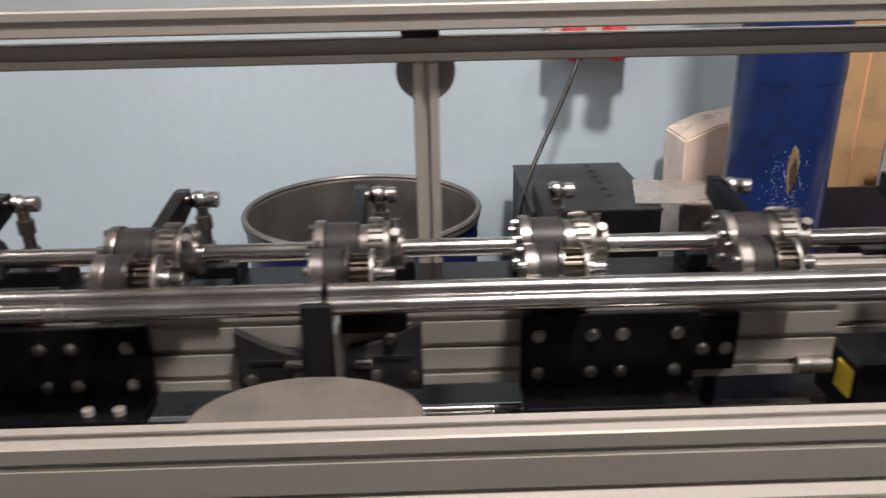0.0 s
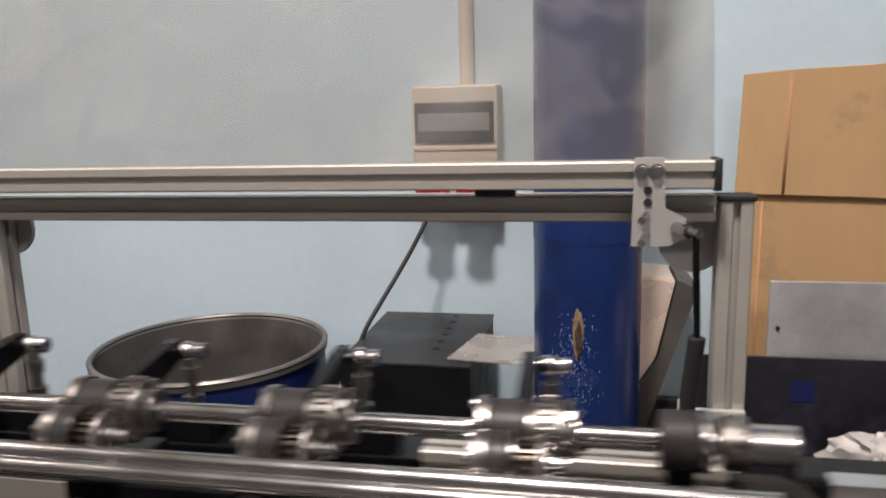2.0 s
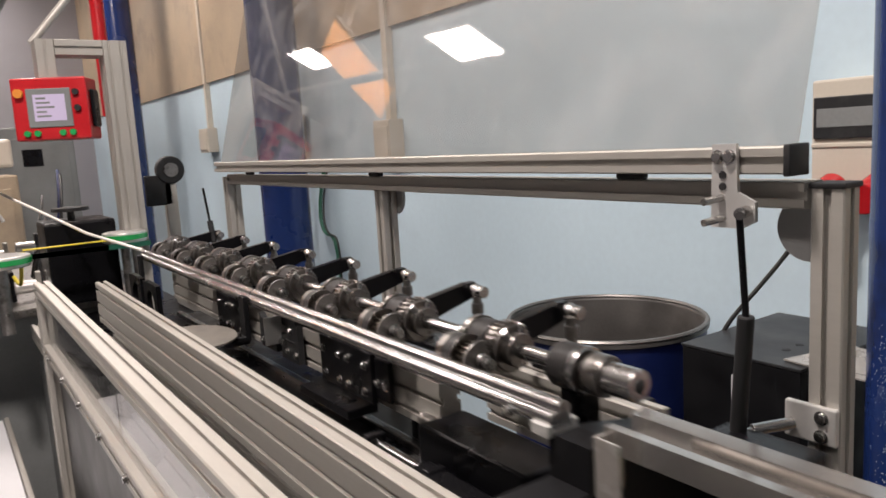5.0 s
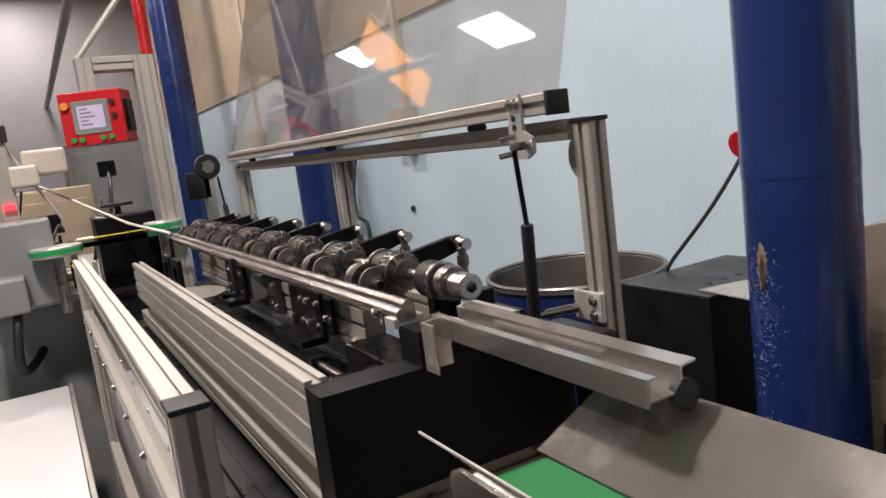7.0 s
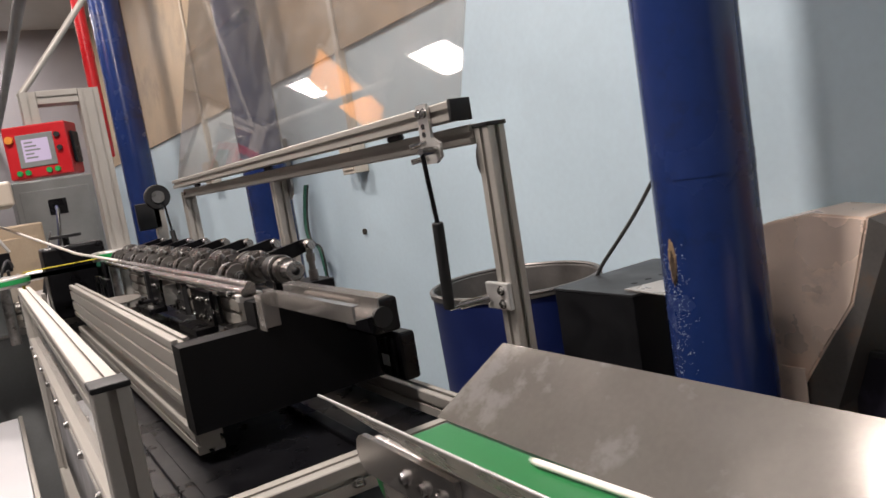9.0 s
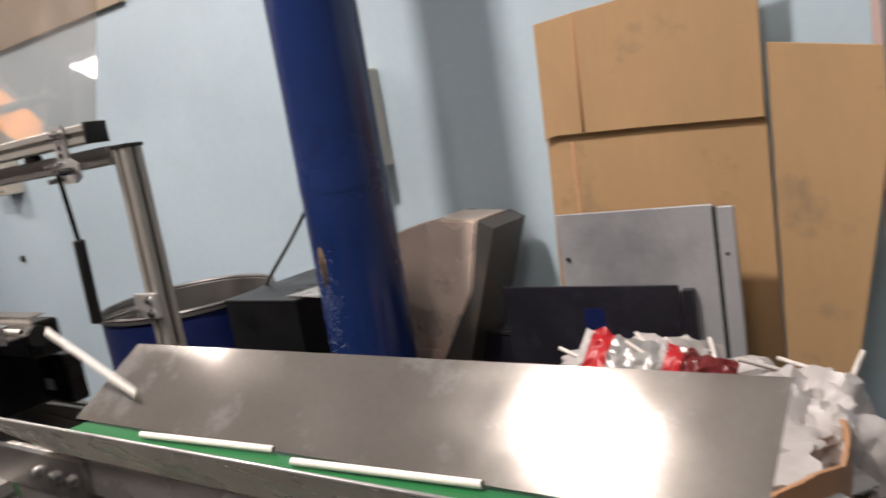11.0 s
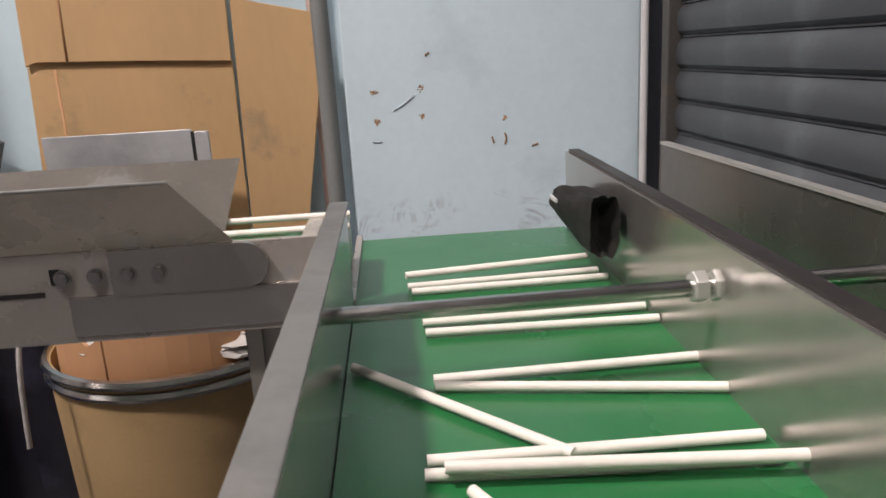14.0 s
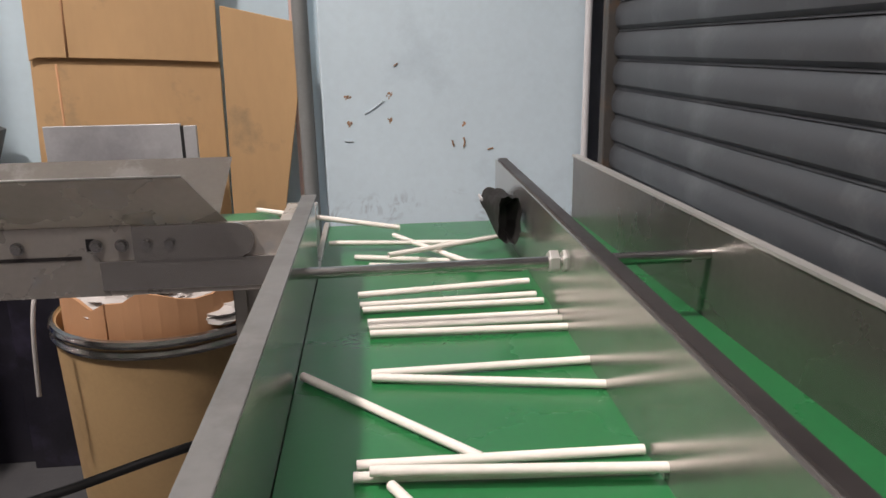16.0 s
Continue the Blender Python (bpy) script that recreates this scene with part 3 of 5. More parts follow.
part("cylinder", cyls(((-1.03, 1.064, 1.175), (-1.0, 1.068, 1.046), 0.0085), seg=20), M_RUB, gs2)

# front guard rails
fg = thing("front_guard", "low silver aluminium guard rail with clear panels", "machine guard")
ext("top_rail", fg, "x", -0.79, 1.60, 0.590, 1.085, 0.032, 0.030)
ext("post", fg, "z", 0.25, 0.85, 0.830, 0.590, 0.040, 0.034)
ext("post", fg, "z", 0.25, 0.82, -0.77, 0.590, 0.034, 0.034)
ext("lower_rail", fg, "x", -0.75, 1.56, 0.590, 0.945, 0.032, 0.030)
ext("bottom_rail", fg, "x", -0.75, 1.56, 0.590, 0.56, 0.032, 0.036)
part("post_cap", boxes((0.809, 0.851, 0.572, 0.608, 1.1, 1.106), bev=0.0015), M_RUB, fg, "black plastic end cap")
for x0, x1 in ((-0.74, 0.02), (0.02, 0.80)):
    p = part("clear_panel", boxes((x0 + 0.01, x1 - 0.005, 0.586, 0.590, 0.958, 1.072)), M_ACR2, fg, "clear acrylic panel", smooth=False)
    p.visible_shadow = False
for k in range(8):
    bolt(fg, -0.66 + k * 0.19, 0.573, 0.945)
part("side_skirt", boxes((-0.75, 0.81, 0.596, 0.602, 0.578, 0.930), bev=0.001), M_DGREY, fg, "dark grey side skirt", smooth=False)

# machine bed
bed = thing("machine_bed", "black machine bed with linear guide rails", "machine")
part("bed_plate", boxes((-1.75, 0.60, 0.66, 1.12, 0.815, 0.835), bev=0.003), M_BLACK, bed, smooth=False)
for y in (0.70, 0.96):
    part("guide_rail", boxes((-1.6, 0.58, y - 0.012, y + 0.012, 0.835, 0.845), bev=0.002), M_BLACK, bed, "black linear rail", smooth=False)
ext("cross_rail", bed, "y", 0.60, 0.54, 0.645, 0.848, 0.045, 0.045)
bolt(bed, 0.672, 0.885, 0.842, True, rx=-90)
ext("side_rail", bed, "x", -1.6, 2.20, 0.635, 0.825, 0.03, 0.05)
ext("rear_rail", bed, "x", -1.6, 2.32, 1.105, 0.862, 0.03, 0.04)
part("stop_bracket", boxes((0.655, 0.735, 1.05, 1.075, 0.855, 0.880), bev=0.003), M_STEELD, bed, "dull steel stop bracket", smooth=False)
part("lower_shelf", boxes((0.62, 0.86, 0.62, 1.12, 0.70, 0.71), bev=0.002), M_BLACK, bed, smooth=False)
for k in range(4):
    part("stay", boxes((0.70 + 0.04 * k, 0.712 + 0.04 * k, 0.64, 1.10, 0.745, 0.765), bev=0.002), M_STEELD, bed, smooth=False)
part("stay_bar", boxes((0.67, 0.86, 0.70, 0.73, 0.765, 0.79), bev=0.002), M_STEELD, bed, smooth=False)
part("base_cabinet", boxes((-1.75, 0.86, 0.64, 1.12, 0.12, 0.70), bev=0.004), M_GREYP, bed, "dark grey base", smooth=False)
for x in (-1.6, -0.4, 0.72):
    for y in (0.68, 1.08):
        part("foot", cyls(((x, y, 0), (x, y, 0.12), 0.03)), M_RUB, bed)

# ---- shuttling cutter carriage (local x: 0 at the shaft's end) ----
SHY, SHZ = 0.965, 1.112
car = thing("cutter_carriage", "shuttling cutter carriage with steel shaft, knife heads and black plates", "machine carriage", at=(0.6, 0, 0))
ext("beam", car, "x", -1.70, 1.663, 0.759, 0.985, 0.030, 0.110, 1, 3, "wide slotted aluminium beam")
ext("rear_beam", car, "x", -1.70, 1.36, 0.966, 1.008, 0.036, 0.094, 1, 3, "slotted aluminium rear beam")
ext("rear_beam", car, "x", -0.34, 0.30, 1.045, 1.008, 0.030, 0.094, 1, 3, "slotted aluminium rear beam")
part("steel_strip", boxes((-1.68, -0.05, 0.944, 0.958, 0.912, 0.926), bev=0.002), M_STEEL, car, "bright steel strip", smooth=False)
bm = bmesh.new()
plate(bm, [(0.744, 0.889), (1.095, 0.889), (1.095, 1.02), (1.0, 1.06), (0.905, 1.078), (0.874, 1.078), (0.874, 1.034), (0.744, 1.034)], 0.055, ("x", -0.037))
part("end_plate", bm, M_BLACKP, car, "thick black end plate", smooth=False)
part("carrier_plate", boxes((-1.70, -0.037, 0.792, 1.03, 0.895, 0.912), bev=0.002), M_BLACK, car, smooth=False)
for x in (-1.5, -0.75, -0.1):
    part("slide_block", boxes((x - 0.05, x + 0.05, 0.935, 0.985, 0.886, 0.896), bev=0.003), M_STEELD, car, "steel slide block", smooth=False)
# straw guide rod: grooved steel, in two lengths
RY, RZ = 0.885, 1.098
for x0, x1 in ((-0.862, -0.03), (-1.72, -0.868)):
    bm = bmesh.new()
    top = [(RY + 0.004 + 0.009 * math.cos(q), RZ + 0.002 + 0.009 * math.sin(q)) for q in [math.pi * (1.02 - i / 8) for i in range(9)]]
    front = [(RY - 0.006 + 0.0085 * math.cos(q), RZ - 0.0075 + 0.0085 * math.sin(q)) for q in [math.pi * (1.5 - i / 8) for i in range(9)]]
    plate(bm, front + top + [(RY + 0.013, RZ - 0.016)], x1 - x0, ("x", x0))
    part("guide_bar", bm, M_STEEL, car, "polished grooved steel guide bar")
for x in (-0.872, -1.70):
    b = part("bar_bracket", boxes((x - 0.014, x + 0.014, 0.862, 0.872, 1.02, 1.098), (x - 0.014, x + 0.014, 0.835, 0.872, 1.012, 1.022), bev=0.0015), M_BLACKP, car, "black angle bracket", smooth=False)
    bolt(car, x - 0.002, 0.850, 1.022, True, rx=-90)
part("bar_clamp", boxes((-0.055, -0.030, 0.866, 0.908, 1.075, 1.088), bev=0.0015), M_ALUB, car, smooth=False)
bolt(car, -0.09, 0.868, 1.088)
# half-round tray and hinge plate under the middle bracket
bm = bmesh.new()
plate(bm, [(-0.872 + 0.097 * math.cos(math.pi * i / 24), 0.7745 + 0.068 * math.sin(math.pi * i / 24)) for i in range(25)], 0.003, ("z", 1.035))
part("half_round_tray", bm, M_TRAY, car, "dusty grey half-round sheet tray")
# clamp block with a hollowed top behind the tray
bm = bmesh.new()
top = [(-0.968 + 0.075 * i / 12, 1.040 - 0.030 * math.sin(0.5 * math.pi * i / 12)) for i in range(13)]
plate(bm, [(-0.968, 0.972)] + top + [(-0.885, 1.004), (-0.885, 0.972)], 0.012, ("y", 0.930))
part("clamp_block", bm, M_DGREY, car, "dark machined clamp block", smooth=False)
bm = bmesh.new()
top = [(-0.778 - 0.075 * i / 12, 1.044 - 0.026 * math.sin(0.5 * math.pi * i / 12)) for i in range(13)]
plate(bm, [(-0.778, 0.968)] + top + [(-0.858, 1.004), (-0.858, 0.968)], 0.012, ("y", 0.930))
part("clamp_block", bm, M_DGREY, car, "dark machined clamp block", smooth=False)
for x0, x1, z in ((-0.955, -0.905, 1.003), (-0.835, -0.790, 1.005)):
    part("slot", boxes((x0, x1, 0.9285, 0.9303, z, z + 0.004)), M_RUB, car, smooth=False)
for x, z in ((-0.955, 0.985), (-0.905, 0.985), (-0.826, 0.986), (-0.788, 0.984), (-0.81, 1.028)):
    bolt(car, x, 0.930, z)
for x in (-0.905, -0.835):
    part("clip_roller", cyls(((x - 0.012, 0.925, 1.003), (x + 0.006, 0.925, 1.003), 0.006), seg=14, bev=0.001), M_STEEL, car, "bright steel clip")
part("tab", boxes((-0.866, -0.859, 0.90, 0.946, 0.995, 1.050), bev=0.001), M_ALUB, car, "pale metal tab", smooth=False)
part("plate_cap", boxes((-0.860, -0.792, 0.934, 0.952, 1.032, 1.060), bev=0.002), M_BLACK, car, smooth=False)
part("plate_cap", boxes((-1.050, -0.980, 0.938, 1.0, 1.0552, 1.070), bev=0.002), M_BLACK, car, smooth=False)
for x in (-1.165, -0.490):
    part("sensor", boxes((x - 0.010, x + 0.010, 0.934, 0.944, 1.052, 1.060), bev=0.002), M_RED, car, "small red sensor", smooth=False)
for k in range(2):
    part("stud", cyls(((-1.113 + 0.031 * k, 0.90, 0.950), (-1.113 + 0.031 * k, 0.90, 0.975), 0.006), seg=14, bev=0.001), M_ALUB, car, "pale steel stud")
part("steel_rod", cyls(((-0.785, 0.955, 0.925), (-0.672, 0.955, 0.925), 0.006), seg=16), M_STEEL, car, "bright steel rod")
ext("bottom_rail", car, "x", -1.70, 1.695, 0.768, 0.868, 0.045, 0.040, 1, 1, "slotted aluminium bottom rail")


def bolted_plate(x0, small):
    ob = part("bolted_plate", boxes((x0, x0 + 0.182, 0.928, 0.938, 0.968, 1.050), bev=0.002), M_BLACK, car, "black plate with eight steel bolts", smooth=False)
    part("plate_foot", boxes((x0, x0 + 0.178, 0.885, 0.938, 0.953, 0.968), bev=0.002), M_BLACK, car, smooth=False)
    for dx in (0.018, 0.073, 0.104, 0.160):
        for z in (1.027, 0.984):
            bolt(car, x0 + dx, 0.928, z)
    part("plate_cap", boxes((x0 + 0.004, x0 + 0.070, 0.938, 1.0, 1.0502, 1.066), bev=0.002), M_BLACK, car, smooth=False)
    if small:
        part("small_plate", boxes((x0 + 0.180, x0 + 0.226, 0.934, 0.942, 0.978, 1.043), bev=0.002), M_BLACK, car, smooth=False)
        for dx in (0.190, 0.214):
            bolt(car, x0 + dx, 0.934, 1.004)


bolted_plate(-0.677, True)
bolted_plate(-1.236, False)
# servo motor and gearbox
bm = boxes((-0.335, -0.115, 0.905, 0.985, 0.925, 0.992), bev=0.006)
part("gearbox", bm, M_BLACK, car, "glossy black gearbox", smooth=False)
part("motor", boxes((-0.30, -0.06, 0.855, 0.90, 0.915, 0.955), bev=0.006), M_BLACK, car, "glossy black servo motor", smooth=False)
part("motor_label", boxes((-0.3365, -0.3355, 0.912, 0.942, 0.952, 0.984)), M_YELLOW, car, "yellow warning label", smooth=False)
part("coupling", cyls(((-0.345, 0.945, 0.975), (-0.38, 0.945, 0.975), 0.010)), M_STEELD, car)

# shaft and its end bearing
part("shaft", cyls(((-1.80, SHY, SHZ), (-0.03, SHY, SHZ), 0.0095), seg=24), M_STEEL, car, "polished steel shaft")
part("bearing_block", boxes((-0.105, -0.082, SHY - 0.012, SHY + 0.03, 1.0, SHZ + 0.01), bev=0.003), M_BLACK, car, smooth=False)
part("bearing", cyls(((-0.112, SHY, SHZ), (-0.080, SHY, SHZ), 0.026), seg=32, bev=0.002), M_HUB, car, "black bearing housing")
part("collar", cyls(((-0.080, SHY, SHZ), (-0.070, SHY, SHZ), 0.027), seg=32, bev=0.002), M_STEEL, car, "steel collar")
part("pulley", cyls(((-0.062, SHY, SHZ), (-0.040, SHY, SHZ), 0.023), seg=32, bev=0.002), M_HEAD, car)
part("end_nut", cyls(((-0.040, SHY, SHZ), (0.0, SHY, SHZ), 0.0175), seg=32, bev=0.002), M_STEEL, car, "round aluminium end nut")
part("nut_socket", cyls(((-0.002, SHY, SHZ), (0.001, SHY, SHZ), 0.008), seg=6), M_RUB, car)


# one cutter head, its meshes shared by all
def gear(bm, x0, x1, y, z, r, teeth=22, d=0.003):
    pts = []
    for i in range(teeth):
        a = 2 * math.pi * i / teeth
        for q, rr in ((-0.32, r - d), (-0.16, r), (0.16, r), (0.32, r - d)):
            b = a + q * 2 * math.pi / teeth
            pts.append((y + rr * math.cos(b), z + rr * math.sin(b)))
    plate(bm, pts, x1 - x0, ("x", x0))


HEAD = {}
def keep(name, bm, material, label="", smooth=True):
    HEAD[name] = (mesh(name, bm, material, smooth), label)


SPY, SPZ = SHY - 0.041, SHZ - 0.010
keep("hub", cyls(((-0.036, SHY, SHZ), (-0.002, SHY, SHZ), 0.0285), seg=36, bev=0.0015), M_HUB, "black round hub")
keep("flange", cyls(((-0.046, SHY, SHZ), (-0.036, SHY, SHZ), 0.031), seg=36, bev=0.001), M_HEAD, "steel flange disc")
bm = bmesh.new()
for i in range(6):
    a = 0.4 + i * math.pi / 3
    cyl(bm, (-0.053, SHY + 0.0235 * math.cos(a), SHZ + 0.0235 * math.sin(a)), (-0.045, SHY + 0.0235 * math.cos(a), SHZ + 0.0235 * math.sin(a)), 0.0042, seg=10)
keep("flange_screws", bm, M_STEEL)
keep("bearing_ring", cyls(((-0.002, SHY, SHZ), (0.008, SHY, SHZ), 0.026), seg=32, bev=0.001), M_HEAD)
bm = bmesh.new()
gear(bm, 0.008, 0.022, SHY, SHZ, 0.033, 26)
keep("gear", bm, M_HEAD, "worn toothed gear", False)
keep("collar", cyls(((0.022, SHY, SHZ), (0.028, SHY, SHZ), 0.029), ((0.028, SHY, SHZ), (0.042, SHY, SHZ), 0.021), seg=32, bev=0.001), M_HEAD, "steel clamp collar")
bm = cyls(((0.034, SHY - 0.010, SHZ + 0.012), (0.034, SHY - 0.020, SHZ + 0.026), 0.0045), ((0.034, SHY + 0.004, SHZ + 0.014), (0.034, SHY + 0.008, SHZ + 0.030), 0.0045), seg=12)
keep("clamp_screws", bm, M_STEEL)
keep("spindle_hub", cyls(((-0.034, SPY, SPZ), (-0.014, SPY, SPZ), 0.0265), seg=32, bev=0.0015), M_HUB, "black spindle hub")
keep("spindle_ring", cyls(((-0.046, SPY, SPZ), (-0.034, SPY, SPZ), 0.0265), seg=32, bev=0.001), M_HEAD)
bm = bmesh.new()
for i in range(5):
    a = i * 2 * math.pi / 5
    cyl(bm, (-0.052, SPY + 0.0195 * math.cos(a), SPZ + 0.0195 * math.sin(a)), (-0.045, SPY + 0.0195 * math.cos(a), SPZ + 0.0195 * math.sin(a)), 0.004, seg=10)
keep("spindle_screws", bm, M_STEEL)
keep("blade", cyls(((-0.012, SPY, SPZ), (-0.0105, SPY, SPZ), 0.0285), seg=40), M_HEAD, "thin round steel blade")
bm = bmesh.new()
gear(bm, -0.008, 0.010, SPY, SPZ, 0.0215, 20, 0.0035)
keep("pinion", bm, M_BRASS, "oily dark pinion", False)
keep("spindle_disc", cyls(((0.010, SPY, SPZ), (0.014, SPY, SPZ), 0.0255), seg=32, bev=0.001), M_STEELD, "dull steel end disc")
keep("spindle_nut", cyls(((0.014, SPY, SPZ), (0.022, SPY, SPZ), 0.011), ((0.022, SPY, SPZ), (0.034, SPY, SPZ), 0.0075), seg=18, bev=0.001), M_STEEL)
bm = bmesh.new()
plate(bm, [(SHY + 0.012, SHZ + 0.002), (SHY + 0.020, SHZ + 0.020), (SHY + 0.105, SHZ + 0.034), (SHY + 0.122, SHZ + 0.034), (SHY + 0.122, SHZ + 0.012), (SHY + 0.11, SHZ + 0.008), (SHY + 0.03, SHZ - 0.014)], 0.014, ("x", -0.016))
keep("lever", bm, M_BLACK, "black lever arm", False)
bm = cyls(((-0.006, SHY + 0.113, SHZ + 0.023), (0.026, SHY + 0.113, SHZ + 0.023), 0.0062), ((0.020, SHY + 0.113, SHZ + 0.023), (0.031, SHY + 0.113, SHZ + 0.023), 0.0095), seg=14, bev=0.001)
ball(bm, (0.010, SHY + 0.113, SHZ + 0.023), 0.0115)
keep("ball_joint", bm, M_STEEL, "steel ball joint")
keep("link_rod", cyls(((0.012, SHY + 0.113, SHZ + 0.020), (0.012, SHY + 0.113, SHZ - 0.045), 0.0068), ((0.012, SHY + 0.113, SHZ + 0.004), (0.012, SHY + 0.113, SHZ - 0.012), 0.0095), ((0.012, SHY + 0.113, SHZ - 0.03), (0.012, SHY + 0.113, SHZ - 0.05), 0.010), seg=12), M_HEAD, "short steel link")
keep("lever_base", boxes((-0.04, 0.05, SHY + 0.085, SHY + 0.14, SHZ - 0.075, SHZ - 0.05), bev=0.002), M_BLACK, "", False)
for k in range(8):
    x = -0.222 - 0.2045 * k
    root = new("cutter_head")
    root.parent = car
    root.location = (x, 0, 0)
    root["label"] = "round cutter head with black hubs and steel screws"
    for n, (me, lab) in HEAD.items():
        shared(n, me, root, Matrix.Rotation(0, 4, "X"), lab)
part("lever_rail", boxes((-1.75, -0.1, SHY + 0.08, SHY + 0.145, SHZ - 0.085, SHZ - 0.075), bev=0.002), M_BLACK, car, smooth=False)
# exit chute: a slim folded channel
bm = bmesh.new()
plate(bm, [(0.893, 1.072), (0.895, 1.072), (0.895, 1.076), (0.932, 1.076), (0.932, 1.096), (0.948, 1.098), (0.948, 1.100), (0.930, 1.098), (0.930, 1.078), (0.897, 1.078), (0.897, 1.094), (0.904, 1.094), (0.904, 1.096), (0.893, 1.096)], 0.354, ("x", 0.019))
part("exit_chute", bm, M_STAINW, car, "slim folded stainless exit chute", smooth=False)
part("chute_bracket", boxes((0.019, 0.022, 0.880, 0.915, 1.030, 1.090), (0.019, 0.05, 0.878, 0.881, 1.030, 1.090), bev=0.0008), M_STAIN, car, smooth=False)
part("chute_stop", cyls(((0.366, 0.935, 1.072), (0.374, 0.935, 1.072), 0.014), seg=24), M_RUB, car, "black rubber stop")
# drilled black plates at the carriage's far end
for x in (-1.62, -1.46):
    bm = bmesh.new()
    n = 32
    oi = [(0.06, 0.055), (-0.06, 0.055), (-0.06, -0.055), (0.06, -0.055)]
    ring_o, ring_i = [], []
    for i in range(n):
        q = 2 * math.pi * (i + 0.5) / n
        c, si = math.cos(q), math.sin(q)
        k = min(0.065 / max(1e-6, abs(c)), 0.055 / max(1e-6, abs(si)))
        ring_o.append((x + k * c, 1.0 + k * si))
        ring_i.append((x + 0.036 * c, 1.0 + 0.036 * si))
    vv = [[bm.verts.new((u, yy, v)) for u, v in r] for r, yy in ((ring_o, 0.83), (ring_i, 0.83), (ring_i, 0.842), (ring_o, 0.842))]
    for a_, b_ in zip(vv, vv[1:] + vv[:1]):
        for i in range(n):
            bm.faces.new((a_[i], a_[(i + 1) % n], b_[(i + 1) % n], b_[i]))
    bmesh.ops.recalc_face_normals(bm, faces=bm.faces)
    part("drilled_plate", bm, M_BLACK, car, "black plate with a round opening", smooth=False)
# short slide with two bright rods
for x0, x1, y in ((-0.419, -0.266, 0.885), (-0.457, -0.294, 0.989)):
    part("slide_rod", cyls(((x0, y, 0.945), (x1, y, 0.945), 0.007), seg=18, bev=0.001), M_STEEL, car, "bright steel slide rod")
    for x in (x0, x1):
        part("rod_block", boxes((x - 0.008, x + 0.008, y - 0.014, y + 0.014, 0.912, 0.958), bev=0.002), M_BLACK, car, smooth=False)
# loose-looking fittings on the carriage floor
for x0, x1, y0, y1, z0, z1, m_ in ((-0.33, -0.24, 0.80, 0.845, 0.912, 0.935, M_BLACK), (-0.22, -0.10, 0.80, 0.86, 0.912, 0.922, M_STEELD), (-0.47, -0.38, 0.80, 0.86, 0.912, 0.930, M_BLACK), (-0.56, -0.50, 0.805, 0.85, 0.912, 0.916, M_ALUB), (-0.68, -0.60, 0.80, 0.87, 0.912, 0.922, M_DGREY), (-1.05, -0.98, 0.81, 0.87, 0.912, 0.93, M_STEELD), (-1.30, -1.20, 0.80, 0.88, 0.912, 0.95, M_BLACK), (-0.36, -0.345, 0.80, 0.84, 0.912, 0.952, M_BLACK)):
    part("fitting", boxes((x0, x1, y0, y1, z0, z1), bev=0.002), m_, car, smooth=False)
for x in (-0.19, -0.14):
    part("cover_rail", boxes((x - 0.006, x + 0.006, 0.80, 0.87, 0.922, 0.93), bev=0.002), M_STEEL, car, smooth=False)

part("motor_mount", boxes((0.02, 0.13, 1.03, 1.085, 0.99, 1.050), bev=0.006), M_BLACK, car, smooth=False)
part("drive_block", boxes((0.05, 0.135, 1.072, 1.105, 0.90, 0.985), bev=0.006), M_BLACK, car, "black drive block", smooth=False)
for i in range(3):
    part("rib", boxes((0.058 + i * 0.025, 0.068 + i * 0.025, 1.066, 1.073, 0.91, 0.975), bev=0.002), M_BLACK, car, smooth=False)
part("sight_glass", boxes((0.075, 0.10, 1.0645, 1.0665, 0.925, 0.945)), M_PANEL, car, "small bluish sight glass", smooth=False)

# ---- first conveyor, fed by the chute ----
c1 = thing("short_conveyor", "short green belt conveyor with stainless side sheets", "conveyor")
Z1 = 0.990
bm = bmesh.new()
prof = [(0.945, Z1)] + [(1.715 + 0.032 * math.sin(a), Z1 - 0.032 + 0.032 * math.cos(a)) for a in [math.pi * i / 12 for i in range(13)]] + [(0.945 - 0.032 * math.sin(a), Z1 - 0.032 - 0.032 * math.cos(a)) for a in [math.pi * i / 12 for i in range(12)]]
plate(bm, prof, 0.112, ("y", 0.808))
part("belt", bm, M_GREEN, c1, "smooth green belt")
sk = bmesh.new()
a, b, c, d = (0.972, 0.742, 1.071), (1.656, 0.752, 1.068), (1.694, 0.8075, 1.000), (1.040, 0.8075, 1.000)
vs = [sk.verts.new(p) for p in (a, b, c, d)]
sk.faces.new(vs)
bmesh.ops.solidify(sk, geom=sk.faces[:], thickness=0.0018)
part("front_skirt", sk, M_STAIND, c1, "dull stainless front skirt", smooth=False)
part("skirt_edge", cyls((a, b, 0.0013), seg=8), M_ALUB, c1, "bright cut edge")
sk = bmesh.new()
pts = [(0.955, 0.962, 1.058), (1.672, 0.967, 1.058), (1.664, 0.888, 0.994), (0.925, 0.884, 0.994)]
vs = [sk.verts.new(p) for p in pts]
sk.faces.new(vs)
bmesh.ops.solidify(sk, geom=sk.faces[:], thickness=0.0018)
part("rear_slide", sk, M_STAIN, c1, "smudged shiny stainless slide", smooth=False)
part("side_frame", boxes((0.945, 1.768, 0.800, 0.806, 0.923, 1.006), (0.93, 1.768, 0.922, 0.928, 0.945, 0.988), bev=0.001), M_STAIND, c1, "stainless side frame", smooth=False)
bm = bmesh.new()
